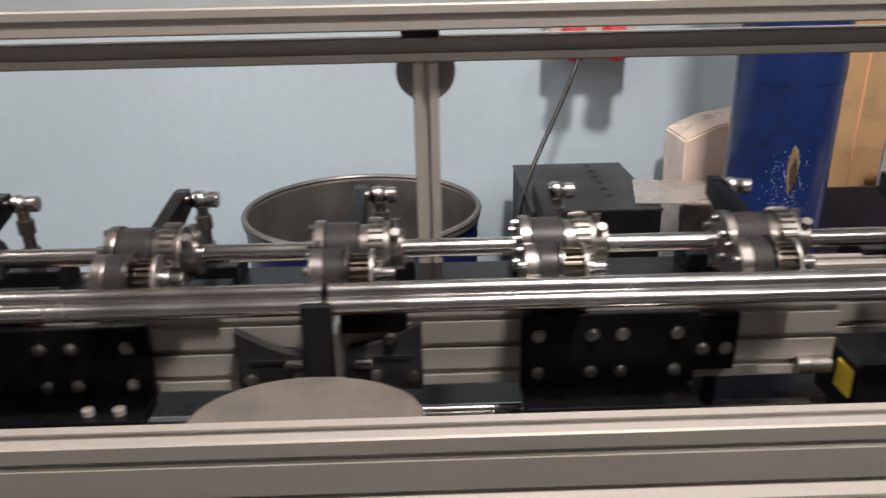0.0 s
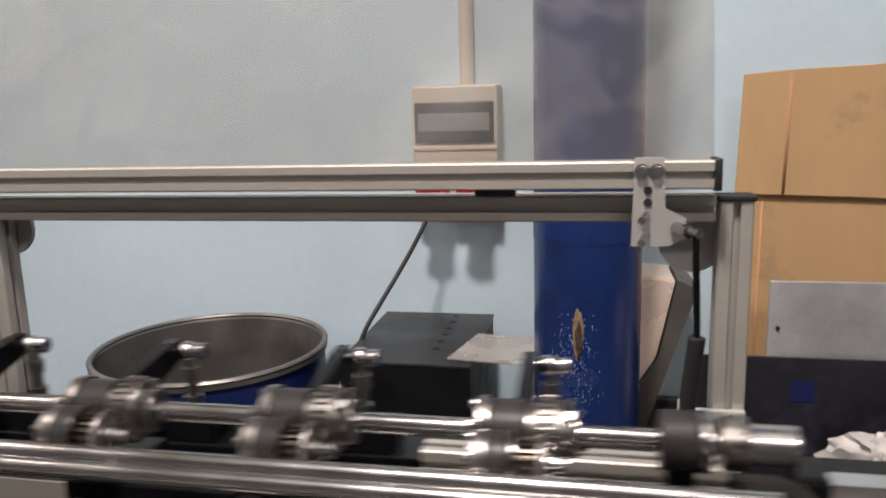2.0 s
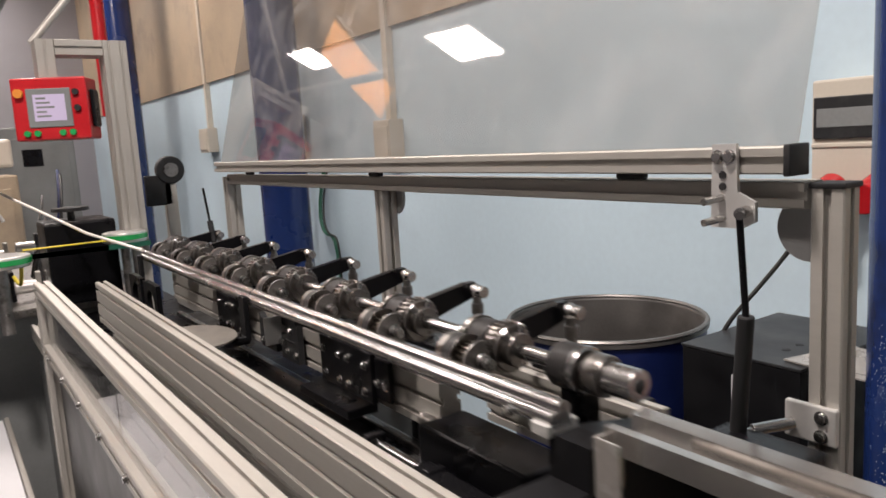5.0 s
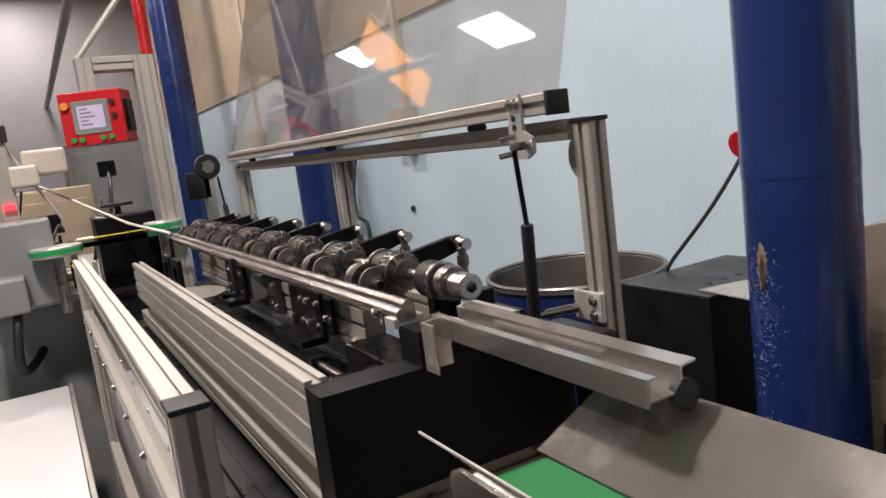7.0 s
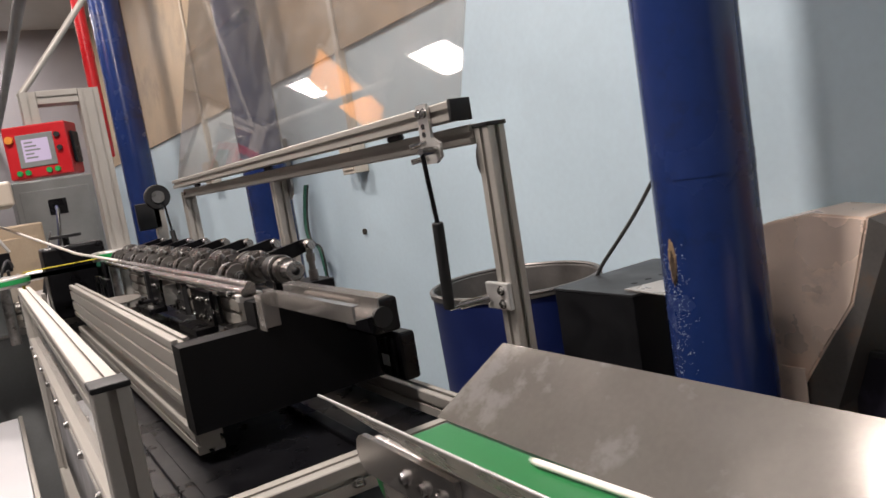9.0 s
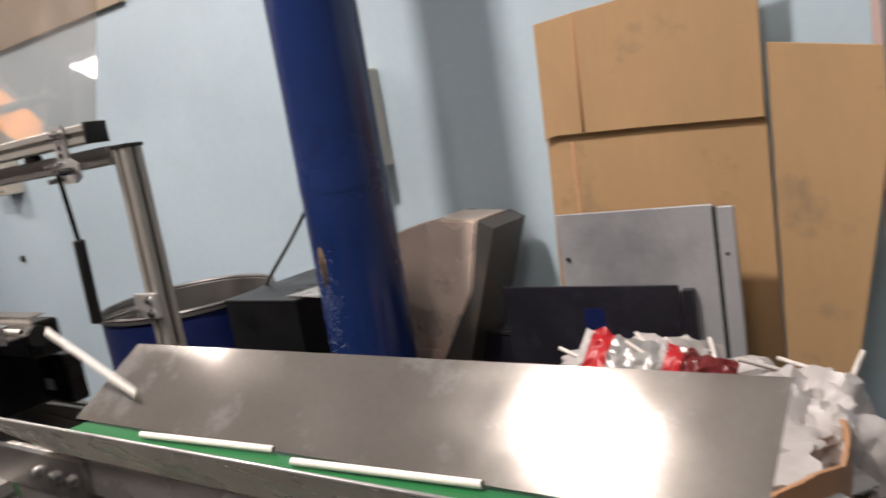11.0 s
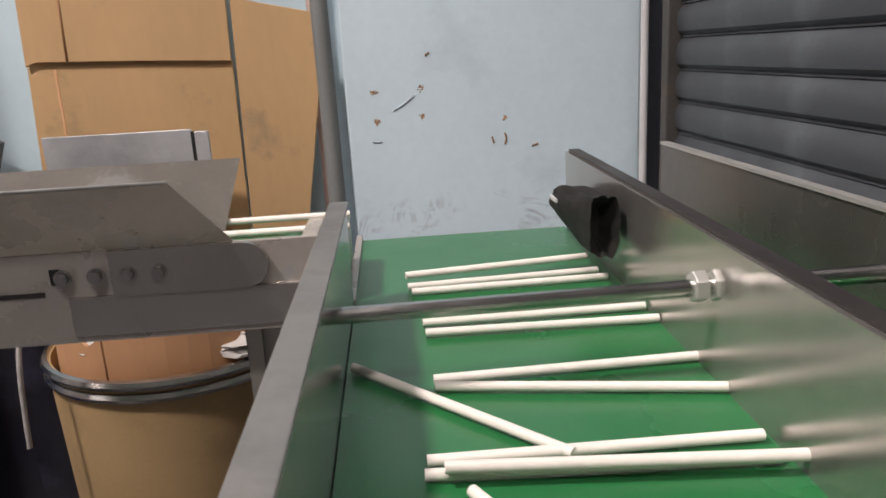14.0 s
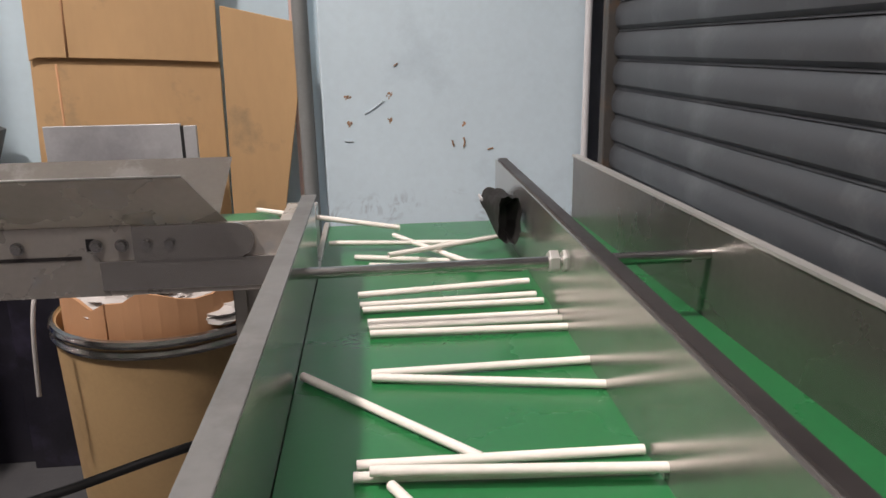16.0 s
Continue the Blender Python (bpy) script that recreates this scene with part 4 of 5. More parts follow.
plate(bm, [(1.585, 0.966), (1.585, 1.006)] + [(1.700 + 0.020 * math.sin(x), 0.986 + 0.020 * math.cos(x)) for x in [math.pi * i / 10 for i in range(11)]], 0.006, ("y", 0.793))
part("tension_plate", bm, M_STAINW, c1, "rounded stainless tension plate")
bm = bmesh.new()
plate(bm, [(1.10, 0.966), (1.10, 1.006)] + [(0.932 - 0.020 * math.sin(q), 0.986 + 0.020 * math.cos(q)) for q in [math.pi * i / 10 for i in range(11)]], 0.006, ("y", 0.793))
part("tension_plate", bm, M_STAINW, c1, "rounded stainless tension plate")
part("adjuster_slot", boxes((1.532, 1.541, 0.7985, 0.7998, 0.978, 0.992)), M_RUB, c1, "dark adjuster slot", smooth=False)
for x in (1.545, 1.573, 1.600, 1.626, 1.46, 1.013, 1.048, 1.075):
    bolt(c1, x, 0.793, 0.985)
part("side_groove", boxes((0.945, 1.525, 0.7985, 0.7998, 0.968, 0.972)), M_CAPD, c1, "dark groove along the side", smooth=False)
part("lower_plate", boxes((1.545, 1.765, 0.796, 0.8, 0.93, 0.966), bev=0.001), M_STAINW, c1, smooth=False)
part("end_box", boxes((1.745, 1.785, 0.806, 0.93, 0.945, 1.0), bev=0.002), M_STAIND, c1, "dull metal end box", smooth=False)
part("drive_motor", cyls(((1.02, 0.86, 0.90), (1.02, 0.80, 0.90), 0.045), seg=28, bev=0.004), M_GREYP, c1, "grey drive motor")
for x in (1.02, 1.70):
    ext("leg", c1, "z", 0.0, 0.945, x, 0.866, 0.04, 0.04)

# ---- second conveyor ----
c2 = thing("long_conveyor", "two-lane green belt conveyor with tall stainless side walls", "conveyor")
Z2 = 0.940
YB = -1.3
bm = bmesh.new()
prof = [(YB, Z2)] + [(1.035 + 0.03 * math.sin(a), Z2 - 0.03 + 0.03 * math.cos(a)) for a in [math.pi * i / 10 for i in range(11)]] + [(YB, Z2 - 0.06)]
plate(bm, prof, 0.2482, ("x", 1.7912))
part("belt", bm, M_GREEN, c2, "smooth green belt")
bm = bmesh.new()
plate(bm, prof, 0.142, ("x", 2.0545))
part("belt", bm, M_GREEN, c2, "smooth green belt")
bm = bmesh.new()
plate(bm, [(YB, 0.86), (0.80, 0.86), (0.80, 1.032), (YB, 1.032)], 0.0115, ("x", 1.779))
part("side_wall", bm, M_STAINW, c2, "stainless side wall", smooth=False)
def splay(y):
    """The outer wall opens slightly towards the delivery end."""
    return 2.164 + 0.018 * (1.04 - y)


def skew(y):
    """The middle wall runs slightly askew to the belt."""
    return 2.042 - 0.021 * (1.04 - y)


bm = bmesh.new()
plate(bm, [(skew(1.04), 1.04), (skew(1.04) + 0.0115, 1.04), (skew(YB) + 0.0115, YB), (skew(YB), YB)], 0.172, ("z", 0.86))
part("side_wall", bm, M_STAINW, c2, "stainless middle wall", smooth=False)
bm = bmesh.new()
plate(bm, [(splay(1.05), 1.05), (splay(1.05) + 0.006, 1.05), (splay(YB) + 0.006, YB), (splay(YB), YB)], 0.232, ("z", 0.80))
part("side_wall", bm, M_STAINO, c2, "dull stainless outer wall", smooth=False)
bm = bmesh.new()
plate(bm, [(splay(1.05) - 0.002, 1.05), (splay(1.05) + 0.008, 1.05), (splay(YB) + 0.008, YB), (splay(YB) - 0.002, YB)], 0.0032, ("z", 1.0322))
part("wall_lip", bm, M_ALUB, c2, "bright folded lip", smooth=False)
part("wall_cap", boxes((1.7765, 1.7935, YB, 0.80, 1.0322, 1.0345), bev=0.0008), M_CAPG, c2, "dull grey top edge", smooth=False)
bm = bmesh.new()
plate(bm, [(skew(1.04) + 0.004, 1.04), (skew(1.04) + 0.0165, 1.04), (skew(YB) + 0.0135, YB), (skew(YB) + 0.004, YB)], 0.0022, ("z", 1.0322))
part("wall_cap", bm, M_CAPD, c2, "dark top edge strip", smooth=False)
part("side_strip", boxes((1.784, 1.7915, 0.80, 1.05, 0.88, 0.944), bev=0.001), M_STAIND, c2, smooth=False)
bm = bmesh.new()
cyl(bm, (1.785, 0.599, 1.001), (2.176, 0.597, 1.004), 0.0052, seg=14)
for i in range(150):
    x = 1.795 + i * 0.0024
    cyl(bm, (x, 0.599, 1.0012), (x + 0.0012, 0.599, 1.0012), 0.0055, seg=12)
part("threaded_rod", bm, M_STEEL, c2, "galvanised threaded rod", smooth=False)
for x in (2.017, 2.030):
    part("nut", cyls(((x, 0.598, 1.003), (x + 0.009, 0.598, 1.003), 0.0105), seg=6, bev=0.001), M_ALUB, c2, "hexagonal nut", smooth=False)
for y in (-1.1, 0.9):
    for x in (1.80, 2.15):
        ext("leg", c2, "z", 0.0, 0.86, x, y, 0.03, 0.04)

# black cloth hung on the wall of the conveyor: folded over, its ends gathered
bm = bmesh.new()
n, k = 22, 28
rows = []
for i in range(n + 1):
    u = i / n
    row = []
    for j in range(k):
        q = 2 * math.pi * j / k
        w = 0.45 + 0.55 * u ** 0.7
        fold = 1 + 0.10 * math.sin(4 * q + 5 * u) + 0.05 * math.sin(9 * q - 7 * u)
        yy = 1.0 - 0.215 * u - 0.015 * math.sin(q) * (1 - u)
        xx = 2.020 - 0.004 * u + 0.0145 * w * fold * math.cos(q)
        zz = 0.985 + 0.014 * u + (0.001 + 0.029 * w) * fold * math.sin(q)
        row.append(bm.verts.new((min(xx, 2.0375), yy, zz)))
    rows.append(row)
for a, b in zip(rows, rows[1:]):
    for j in range(k):
        bm.faces.new((a[j], a[(j + 1) % k], b[(j + 1) % k], b[j]))
bm.faces.new(rows[0][::-1])
inner = [bm.verts.new((v.co.x * 0.3 + 2.010 * 0.7, v.co.y + 0.02, 0.998 + (v.co.z - 0.998) * 0.55)) for v in rows[-1]]
for j in range(k):
    bm.faces.new((rows[-1][j], rows[-1][(j + 1) % k], inner[(j + 1) % k], inner[j]))
bm.faces.new(inner)
bmesh.ops.recalc_face_normals(bm, faces=bm.faces)
cl = thing("black_cloth", "folded black cloth sleeve hung on the conveyor wall", "cloth")
part("sleeve", bm, M_CLOTH, cl)
part("tag", boxes((2.0035, 2.0055, 0.925, 0.955, 0.994, 0.998)), M_WHITE, cl, "small white tag", smooth=False)

# ---- loose things by the wall ----
bn = thing("metal_bin", "large open round steel bin, blue outside", "bin")
bx, by, br, bz = -0.31, 1.93, 0.272, 0.842
bm = bmesh.new()
lathe(bm, [(br * 0.94, 0.0), (br, bz - 0.012), (br + 0.006, bz - 0.010), (br + 0.006, bz), (br - 0.004, bz), (br - 0.006, bz - 0.006), (br * 0.94 - 0.006, 0.012), (0.001, 0.012), (0.001, 0.0)], (bx, by, 0), 72, True)
ob = part("body", bm, M_BIN, bn, "blue steel body")
bm = bmesh.new()
nb = 72
lo, hi = [[bm.verts.new((bx + r * math.cos(2 * math.pi * i / nb), by + r * math.sin(2 * math.pi * i / nb), z)) for i in range(nb)] for r, z in ((br * 0.94 - 0.010, 0.016), (br - 0.0095, bz - 0.004))]
for i in range(nb):
    bm.faces.new((lo[i], hi[i], hi[(i + 1) % nb], lo[(i + 1) % nb]))
bm.faces.new(lo)
part("lining", bm, M_BINI, bn, "scratched bare steel inside")
ob.data.materials.append(M_BINI)
for p in ob.data.polygons:
    r = math.hypot(p.center.x - bx, p.center.y - by)
    n_in = -(p.normal.x * (p.center.x - bx) + p.normal.y * (p.center.y - by))
    if n_in > 0.01 or (p.center.z < 0.02 and p.normal.z > 0.5) or p.center.z > bz - 0.011:
        p.material_index = 1
bm = bmesh.new()
lathe(bm, [(br - 0.003, bz + 0.0005), (br + 0.004, bz + 0.0005), (br + 0.008, bz + 0.005), (br + 0.004, bz + 0.010), (br - 0.003, bz + 0.010), (br - 0.006, bz + 0.005)], (bx, by, 0), 72, True)
part("rim", bm, M_BINI, bn, "rolled bare steel rim")

bxo = thing("black_box", "black sheet metal box with a row of holes in its lid", "box")
part("body", boxes((0.072, 0.352, 1.772, 2.162, 0.0, 0.872), bev=0.003), M_BLACKP, bxo, smooth=False)
part("lid", boxes((0.070, 0.354, 1.770, 2.164, 0.872, 0.878), bev=0.001), M_DGREY, bxo, "dark grey lid", smooth=False)
for i in range(6):
    part("hole", cyls(((0.262, 1.875 + i * 0.052, 0.8775), (0.262, 1.875 + i * 0.052, 0.8788), 0.0085), seg=16), M_RUB, bxo, "dark round hole")
pl = thing("metal_sheet", "loose grey metal sheet lying on the black box", "sheet metal")
bm = bmesh.new()
plate(bm, [(0.30, 1.80), (0.47, 1.78), (0.52, 1.95), (0.34, 1.98)], 0.003, ("z", 0.8800))
part("sheet", bm, M_STAIND, pl, smooth=False)

# cable from the wall sockets to the box
pipe("power_cable", [(0.225, 2.10, 1.20), (0.215, 2.07, 1.15), (0.16, 2.03, 1.04), (0.095, 1.96, 0.93), (0.05, 1.90, 0.84), (0.04, 1.89, 0.6), (0.04, 1.90, 0.02)], 0.0055, M_CABLE, "black power cable hanging from the wall socket", "cable")

wb = thing("distribution_box", "beige wall distribution box with smoked window and red sockets", "electrical box")
part("body", boxes((0.158, 0.372, 2.150, 2.25, 1.165, 1.455), bev=0.006), M_BEIGE, wb, smooth=False)
part("window", boxes((0.166, 0.362, 2.142, 2.152, 1.318, 1.415), bev=0.003), M_DGREY, wb, "smoked grey window flap", smooth=False)
part("window_strip", boxes((0.175, 0.352, 2.1405, 2.143, 1.345, 1.388), bev=0.001), M_GREYP, wb, smooth=False)
part("trim", boxes((0.160, 0.370, 2.146, 2.152, 1.298, 1.308), bev=0.002), M_BEIGE, wb, smooth=False)
for x in (0.215, 0.315):
    s = part("socket", cyls(((x, 2.15, 1.205), (x - 0.004, 2.095, 1.190), 0.036, 0.032), seg=28, bev=0.003), M_RED, wb, "red industrial socket")
    part("socket_lid", cyls(((x - 0.004, 2.095, 1.190), (x - 0.005, 2.080, 1.186), 0.037), seg=28, bev=0.003), M_RED, wb, "red socket lid")
pipe("conduit", [(0.285, 2.235, 1.455), (0.285, 2.235, 1.9), (0.285, 2.235, 2.6), (0.285, 2.235, 3.5)], 0.019, M_BEIGE, "beige cable duct above the distribution box", "conduit")


def wall_outlet(x, z0, z1, w, label):
    o = thing("wall_outlet", label, "electrical box")
    part("body", boxes((x - w / 2, x + w / 2, 2.17, 2.25, z0, z1), bev=0.005), M_BEIGE, o, smooth=False)
    part("cover", boxes((x - w / 2 + 0.012, x + w / 2 - 0.012, 2.163, 2.172, z0 + 0.02, z1 - 0.03), bev=0.003), M_BEIGE, o, smooth=False)
    part("duct", boxes((x - 0.022, x + 0.022, 2.215, 2.25, z1, CEIL)), M_BEIGE, o, "beige cable duct", smooth=False)
    return o


wall_outlet(-1.91, 1.27, 1.478, 0.15, "beige wall outlet box with duct above")
wall_outlet(-3.0, 1.35, 1.56, 0.2, "grey wall outlet box with duct above")
wall_outlet(-4.6, 1.38, 1.56, 0.2, "beige wall outlet box with duct above")
kn = thing("wall_hook", "small brass wall hook", "hook")
part("ring", cyls(((-2.0, 2.25, 0.955), (-2.0, 2.235, 0.955), 0.016), seg=18, bev=0.003), M_BRASS, kn)
for i, dx in enumerate((0, 0.02, 0.05)):
    pipe("cable", [(-2.62 + dx, 2.2, 1.25), (-2.66 + dx, 2.15, 1.0), (-2.55 + dx, 2.15, 0.85), (-2.45 + dx, 2.16, 0.95), (-2.42, 2.16, 0.55), (-2.42, 2.16, 0.1)], 0.006, M_GCABLE if i < 2 else M_CABLE, "looped cable hanging on the wall", "cable")

# flattened cartons leaning on the wall
def carton(name, pts, y, tilt, label, crease=()):
    t = thing(name, label, "cardboard")
    z0 = min(p[1] for p in pts)
    bm = bmesh.new()
    g = plate(bm, [(u, v - z0) for u, v in pts], 0.008, ("y", 0))
    bmesh.ops.bevel(bm, geom=bm.edges[:], offset=0.0015, segments=1, affect="EDGES")
    ob = part("sheet", bm, M_CARD, t, smooth=False)
    for a, b in crease:
        c = part("fold", cyls(((a[0], 0.0, a[1] - z0), (b[0], 0.0, b[1] - z0), 0.0035), seg=8), M_CARD2, t, "pressed fold line")
    t.matrix_world = pose(0, y, z0, tilt, 0, 0)
    return t


carton("flattened_carton", [(0.885, 0.55), (1.425, 0.0), (1.425, 0.0), (1.438, 1.164), (1.18, 1.177), (0.94, 1.186), (0.922, 1.174), (0.87, 0.0)][2:], 2.18, 0, "tall flattened brown carton leaning on the wall", (((0.985, 0.4), (0.99, 1.165)),))
carton("flattened_carton", [(0.925, 1.174), (0.95, 1.184), (1.18, 1.176), (1.438, 1.163), (1.446, 1.485), (1.20, 1.470), (1.05, 1.466), (0.934, 1.458)], 2.165, 0, "upper flap of a worn brown carton", (((1.03, 1.185), (1.036, 1.455)),))
carton("flattened_carton", [(1.440, 0.0), (1.50, 0.0), (1.57, 0.55), (1.694, 1.262), (1.478, 1.310), (1.466, 1.312)], 2.095, 0, "narrow flattened brown carton with a slanted edge", ())

zp = thing("cabinet_door", "grey zinc-coated cabinet door leaning on cartons", "panel")
part("sheet", boxes((0.985, 1.345, 2.070, 2.078, 0.25, 1.006), bev=0.002), M_PANEL, zp, smooth=False)
part("edge_fold", boxes((1.352, 1.386, 2.066, 2.080, 0.25, 1.0), bev=0.002), M_PANEL, zp, smooth=False)
part("gap", boxes((1.343, 1.354, 2.068, 2.076, 0.25, 1.0)), M_RUB, zp, "dark gap", smooth=False)
for x, z in ((1.005, 0.90), (1.368, 0.90)):
    part("stud", cyls(((x, 2.070, z), (x, 2.064, z), 0.004)), M_RUB, zp)
zp.matrix_world = pose(0, -0.03, -0.25, 0, 0, 0) @ pose(0, 0, 0.25)

# added sheet that darkens the wall strip between duct and black sheet
bp2 = thing("filler_board", "dark low filler panel added against the wall", "panel")
part("sheet", boxes((0.62, 0.84, 2.06, 2.075, 0.0, 0.70), bev=0.002), M_DUSTBLK, bp2, smooth=False)
part("edge", boxes((0.62, 0.84, 2.056, 2.079, 0.70, 0.712), bev=0.002), M_DGREY, bp2, smooth=False)
bs = thing("black_sheet", "worn black sheet metal panel leaning on the door", "panel")
part("sheet", boxes((0.825, 1.262, 2.020, 2.026, 0.0, 0.838), bev=0.002), M_DUSTBLK, bs, smooth=False)
part("flange", boxes((1.268, 1.292, 2.016, 2.036, 0.0, 0.828), bev=0.002), M_DUSTBLK, bs, smooth=False)
part("taped_mark", boxes((1.035, 1.085, 2.0185, 2.0199, 0.735, 0.785)), M_BIN, bs, "bluish sticker", smooth=False)

# folded foil duct
def lean_back(bm):
    for v in bm.verts:
        v.co.y += 0.07 * max(0.0, v.co.z - 0.58)


du = thing("metal_duct", "bent brownish sheet metal duct standing behind the column", "duct")
bm = bmesh.new()
plate(bm, [(0.475, 0.0), (0.475, 0.60), (0.472, 0.968), (0.55, 1.003), (0.66, 1.023), (0.782, 1.011), (0.742, 0.83), (0.66, 0.70), (0.60, 0.60), (0.58, 0.0)], 0.16, ("y", 1.985))
bmesh.ops.bevel(bm, geom=bm.edges[:], offset=0.005, segments=2, affect="EDGES")
lean_back(bm)
part("front_sheet", bm, M_COPPER, du)
bm = bmesh.new()
plate(bm, [(0.786, 1.011), (0.83, 0.99), (0.70, 0.60), (0.66, 0.0), (0.585, 0.0), (0.605, 0.60), (0.70, 0.76), (0.747, 0.83)], 0.17, ("y", 1.982))
lean_back(bm)
part("side_flange", bm, M_SFRAME, du, "brown side flange", smooth=False)
part("torn_flap", boxes((0.56, 0.65, 1.955, 1.96, 0.60, 0.69), bev=0.001), M_COPPER, du, smooth=False)
# fibre drum with carton liner
dx, dy = 1.432, 1.462
dr = thing("fibre_drum", "brown fibre drum with galvanised rim", "drum")
bm = bmesh.new()
lathe(bm, [(0.185, 0.0), (0.212, 0.30), (0.224, 0.66), (0.224, 0.69), (0.218, 0.69), (0.205, 0.30), (0.175, 0.02), (0.001, 0.02), (0.001, 0.0)], (dx, dy, 0), 72, True)
part("body", bm, M_KRAFT, dr, "brown kraft board body")
for z, r in ((0.666, 0.229), (0.687, 0.230)):
    bm = bmesh.new()
    lathe(bm, [(r - 0.007, z - 0.009), (r, z - 0.007), (r + 0.004, z), (r, z + 0.007), (r - 0.007, z + 0.009)], (dx, dy, 0), 72, True)
    part("rim_hoop", bm, M_STEEL, dr, "galvanised steel hoop")
ln = thing("carton_liner", "torn brown carton liner standing in the drum", "cardboard")
bm = bmesh.new()
ns = 40
tops = [0.768 + 0.012 * math.sin(i * 0.9) + (0.006 if i % 7 == 0 else 0) - (0.018 if 26 < i < 30 else 0) for i in range(ns)]
for i in range(ns):
    a0, a1 = 2 * math.pi * i / ns, 2 * math.pi * (i + 1) / ns
    if i == 27:
        a1 -= 0.02
    q = [(dx + r * math.cos(a), dy + r * math.sin(a), z) for a in (a0, a1) for r in (0.200, 0.206) for z in (0.35, tops[i] if a == a0 else tops[(i + 1) % ns])]
    v = [bm.verts.new(p) for p in q]
    for f in ((0, 1, 5, 4), (2, 6, 7, 3), (1, 3, 7, 5), (0, 4, 6, 2), (0, 2, 3, 1), (4, 5, 7, 6)):
        bm.faces.new([v[j] for j in f])
bmesh.ops.remove_doubles(bm, verts=bm.verts, dist=0.0005)
bmesh.ops.recalc_face_normals(bm, faces=bm.faces)
part("sheet", bm, M_CARD2, ln, smooth=False)


def crumple(name, c, s, label, category, material, seed, sub=5, amp=0.35):
    """Crumpled film: a lump with sharp creases at two scales."""
    bm = bmesh.new()
    bmesh.ops.create_icosphere(bm, subdivisions=sub, radius=1)
    for v in bm.verts:
        p = v.co * 2.3 + Vector((seed, seed * 2, 0))
        k = 1 + amp * noise.noise(p) - amp * 0.9 * abs(noise.noise(p * 2.1)) - amp * 0.5 * abs(noise.noise(p * 4.7)) + amp * 0.35
        v.co = Vector((v.co.x * s[0] * k, v.co.y * s[1] * k, max(-0.85, v.co.z) * s[2] * k)) + Vector(c)
    return tagged(part(name, bm, material, None, "", True), label, category)


crumple("plastic_bag", (1.44, 1.47, 0.722), (0.19, 0.185, 0.060), "crumpled white plastic film spilling from the drum", "bag", M_WBAG, 4)
wbn = thing("waste_box", "dark waste box behind the drum", "bin")
part("body", boxes((1.15, 1.66, 1.70, 1.93, 0.0, 0.60), bev=0.006), M_DGREY, wbn, smooth=False)
crumple("plastic_bag", (1.28, 1.80, 0.67), (0.20, 0.10, 0.11), "crumpled white plastic bag with offcuts", "bag", M_WBAG, 7)
crumple("plastic_bag", (1.565, 1.585, 0.665), (0.125, 0.12, 0.145), "crumpled pale plastic waste bag", "bag", M_WBAG, 12, 5, 0.22)


def packet(c, w, h, tilt, label, seed, band):
    """A flat crumpled snack packet with a coloured band at one end."""
    root = thing("snack_packet", label, "packet")
    def film(u0, u1, y0):
        bm = bmesh.new()
        nu, nv = max(4, round(40 * (u1 - u0))), 16
        g = []
        for side in (1, -1):
            rows = [[bm.verts.new((w * (u0 + (u1 - u0) * i / nu - 0.5), side * (0.002 + 0.016 * math.sin(math.pi * (u0 + (u1 - u0) * i / nu)) * math.sin(math.pi * j / nv)) + y0 + 0.007 * noise.noise(Vector((i * 0.33 + seed + u0 * 13, j * 0.4, seed))), h * (j / nv - 0.5) + 0.010 * noise.noise(Vector((i * 0.2 + u0 * 9, seed, 3))))) for j in range(nv + 1)] for i in range(nu + 1)]
            for a, b in zip(rows, rows[1:]):
                for j in range(nv):
                    bm.faces.new((a[j], a[j + 1], b[j + 1], b[j]))
        bmesh.ops.remove_doubles(bm, verts=bm.verts, dist=0.0002)
        return bm
    part("film", film(0.0, 0.08, 0), M_WBAG, root, "white end seam")
    part("band", film(0.08, 0.30, 0), M_RED, root, "red printed band")
    part("film", film(0.30, 1.0, 0), band, root, "silver film")
    root.matrix_world = pose(*c, *tilt)


packet((1.275, 1.67, 0.792), 0.19, 0.09, (-42, 12, 0), "crumpled silver and red snack packet on the waste", 3, M_PACK)
packet((1.385, 1.69, 0.780), 0.13, 0.06, (-50, 20, 12), "crumpled dark red wrapper on the waste", 8, M_DRED)
rnd = random.Random(8)
for i in range(9):
    p = Vector((1.2 + 0.42 * rnd.random(), 1.66 + 0.1 * rnd.random(), 0.765 + 0.02 * rnd.random()))
    a = rnd.random() * 3.1
    q = p + Vector((0.09 * math.cos(a), 0.05 * math.sin(a), 0.035 * rnd.gauss(0.4, 1)))
    sc = thing("straw_offcut", "pale paper straw offcut lying on the waste", "straw", "straw offcuts")
    part("tube", cyls((p, q, 0.004), seg=10), M_STRAW, sc)
pipe("paper_strip", [(1.60, 1.62, 0.80), (1.64, 1.60, 0.78), (1.66, 1.60, 0.68), (1.655, 1.60, 0.55)], 0.006, M_WBAG, "twisted white paper strip", "paper")
pipe("plastic_strip", [(1.265, 1.26, 0.80), (1.25, 1.24, 0.78), (1.25, 1.235, 0.68), (1.245, 1.235, 0.60)], 0.004, M_WBAG, "white plastic strip hanging over the drum", "plastic")
pipe("ribbed_hose", [(1.05, 0.98, 0.50), (1.25, 1.02, 0.50), (1.40, 1.06, 0.53), (1.60, 1.10, 0.58), (1.78, 1.12, 0.60), (1.80, 0.92, 0.62)], 0.008, M_RUB, "black ribbed hose across the drum", "hose")

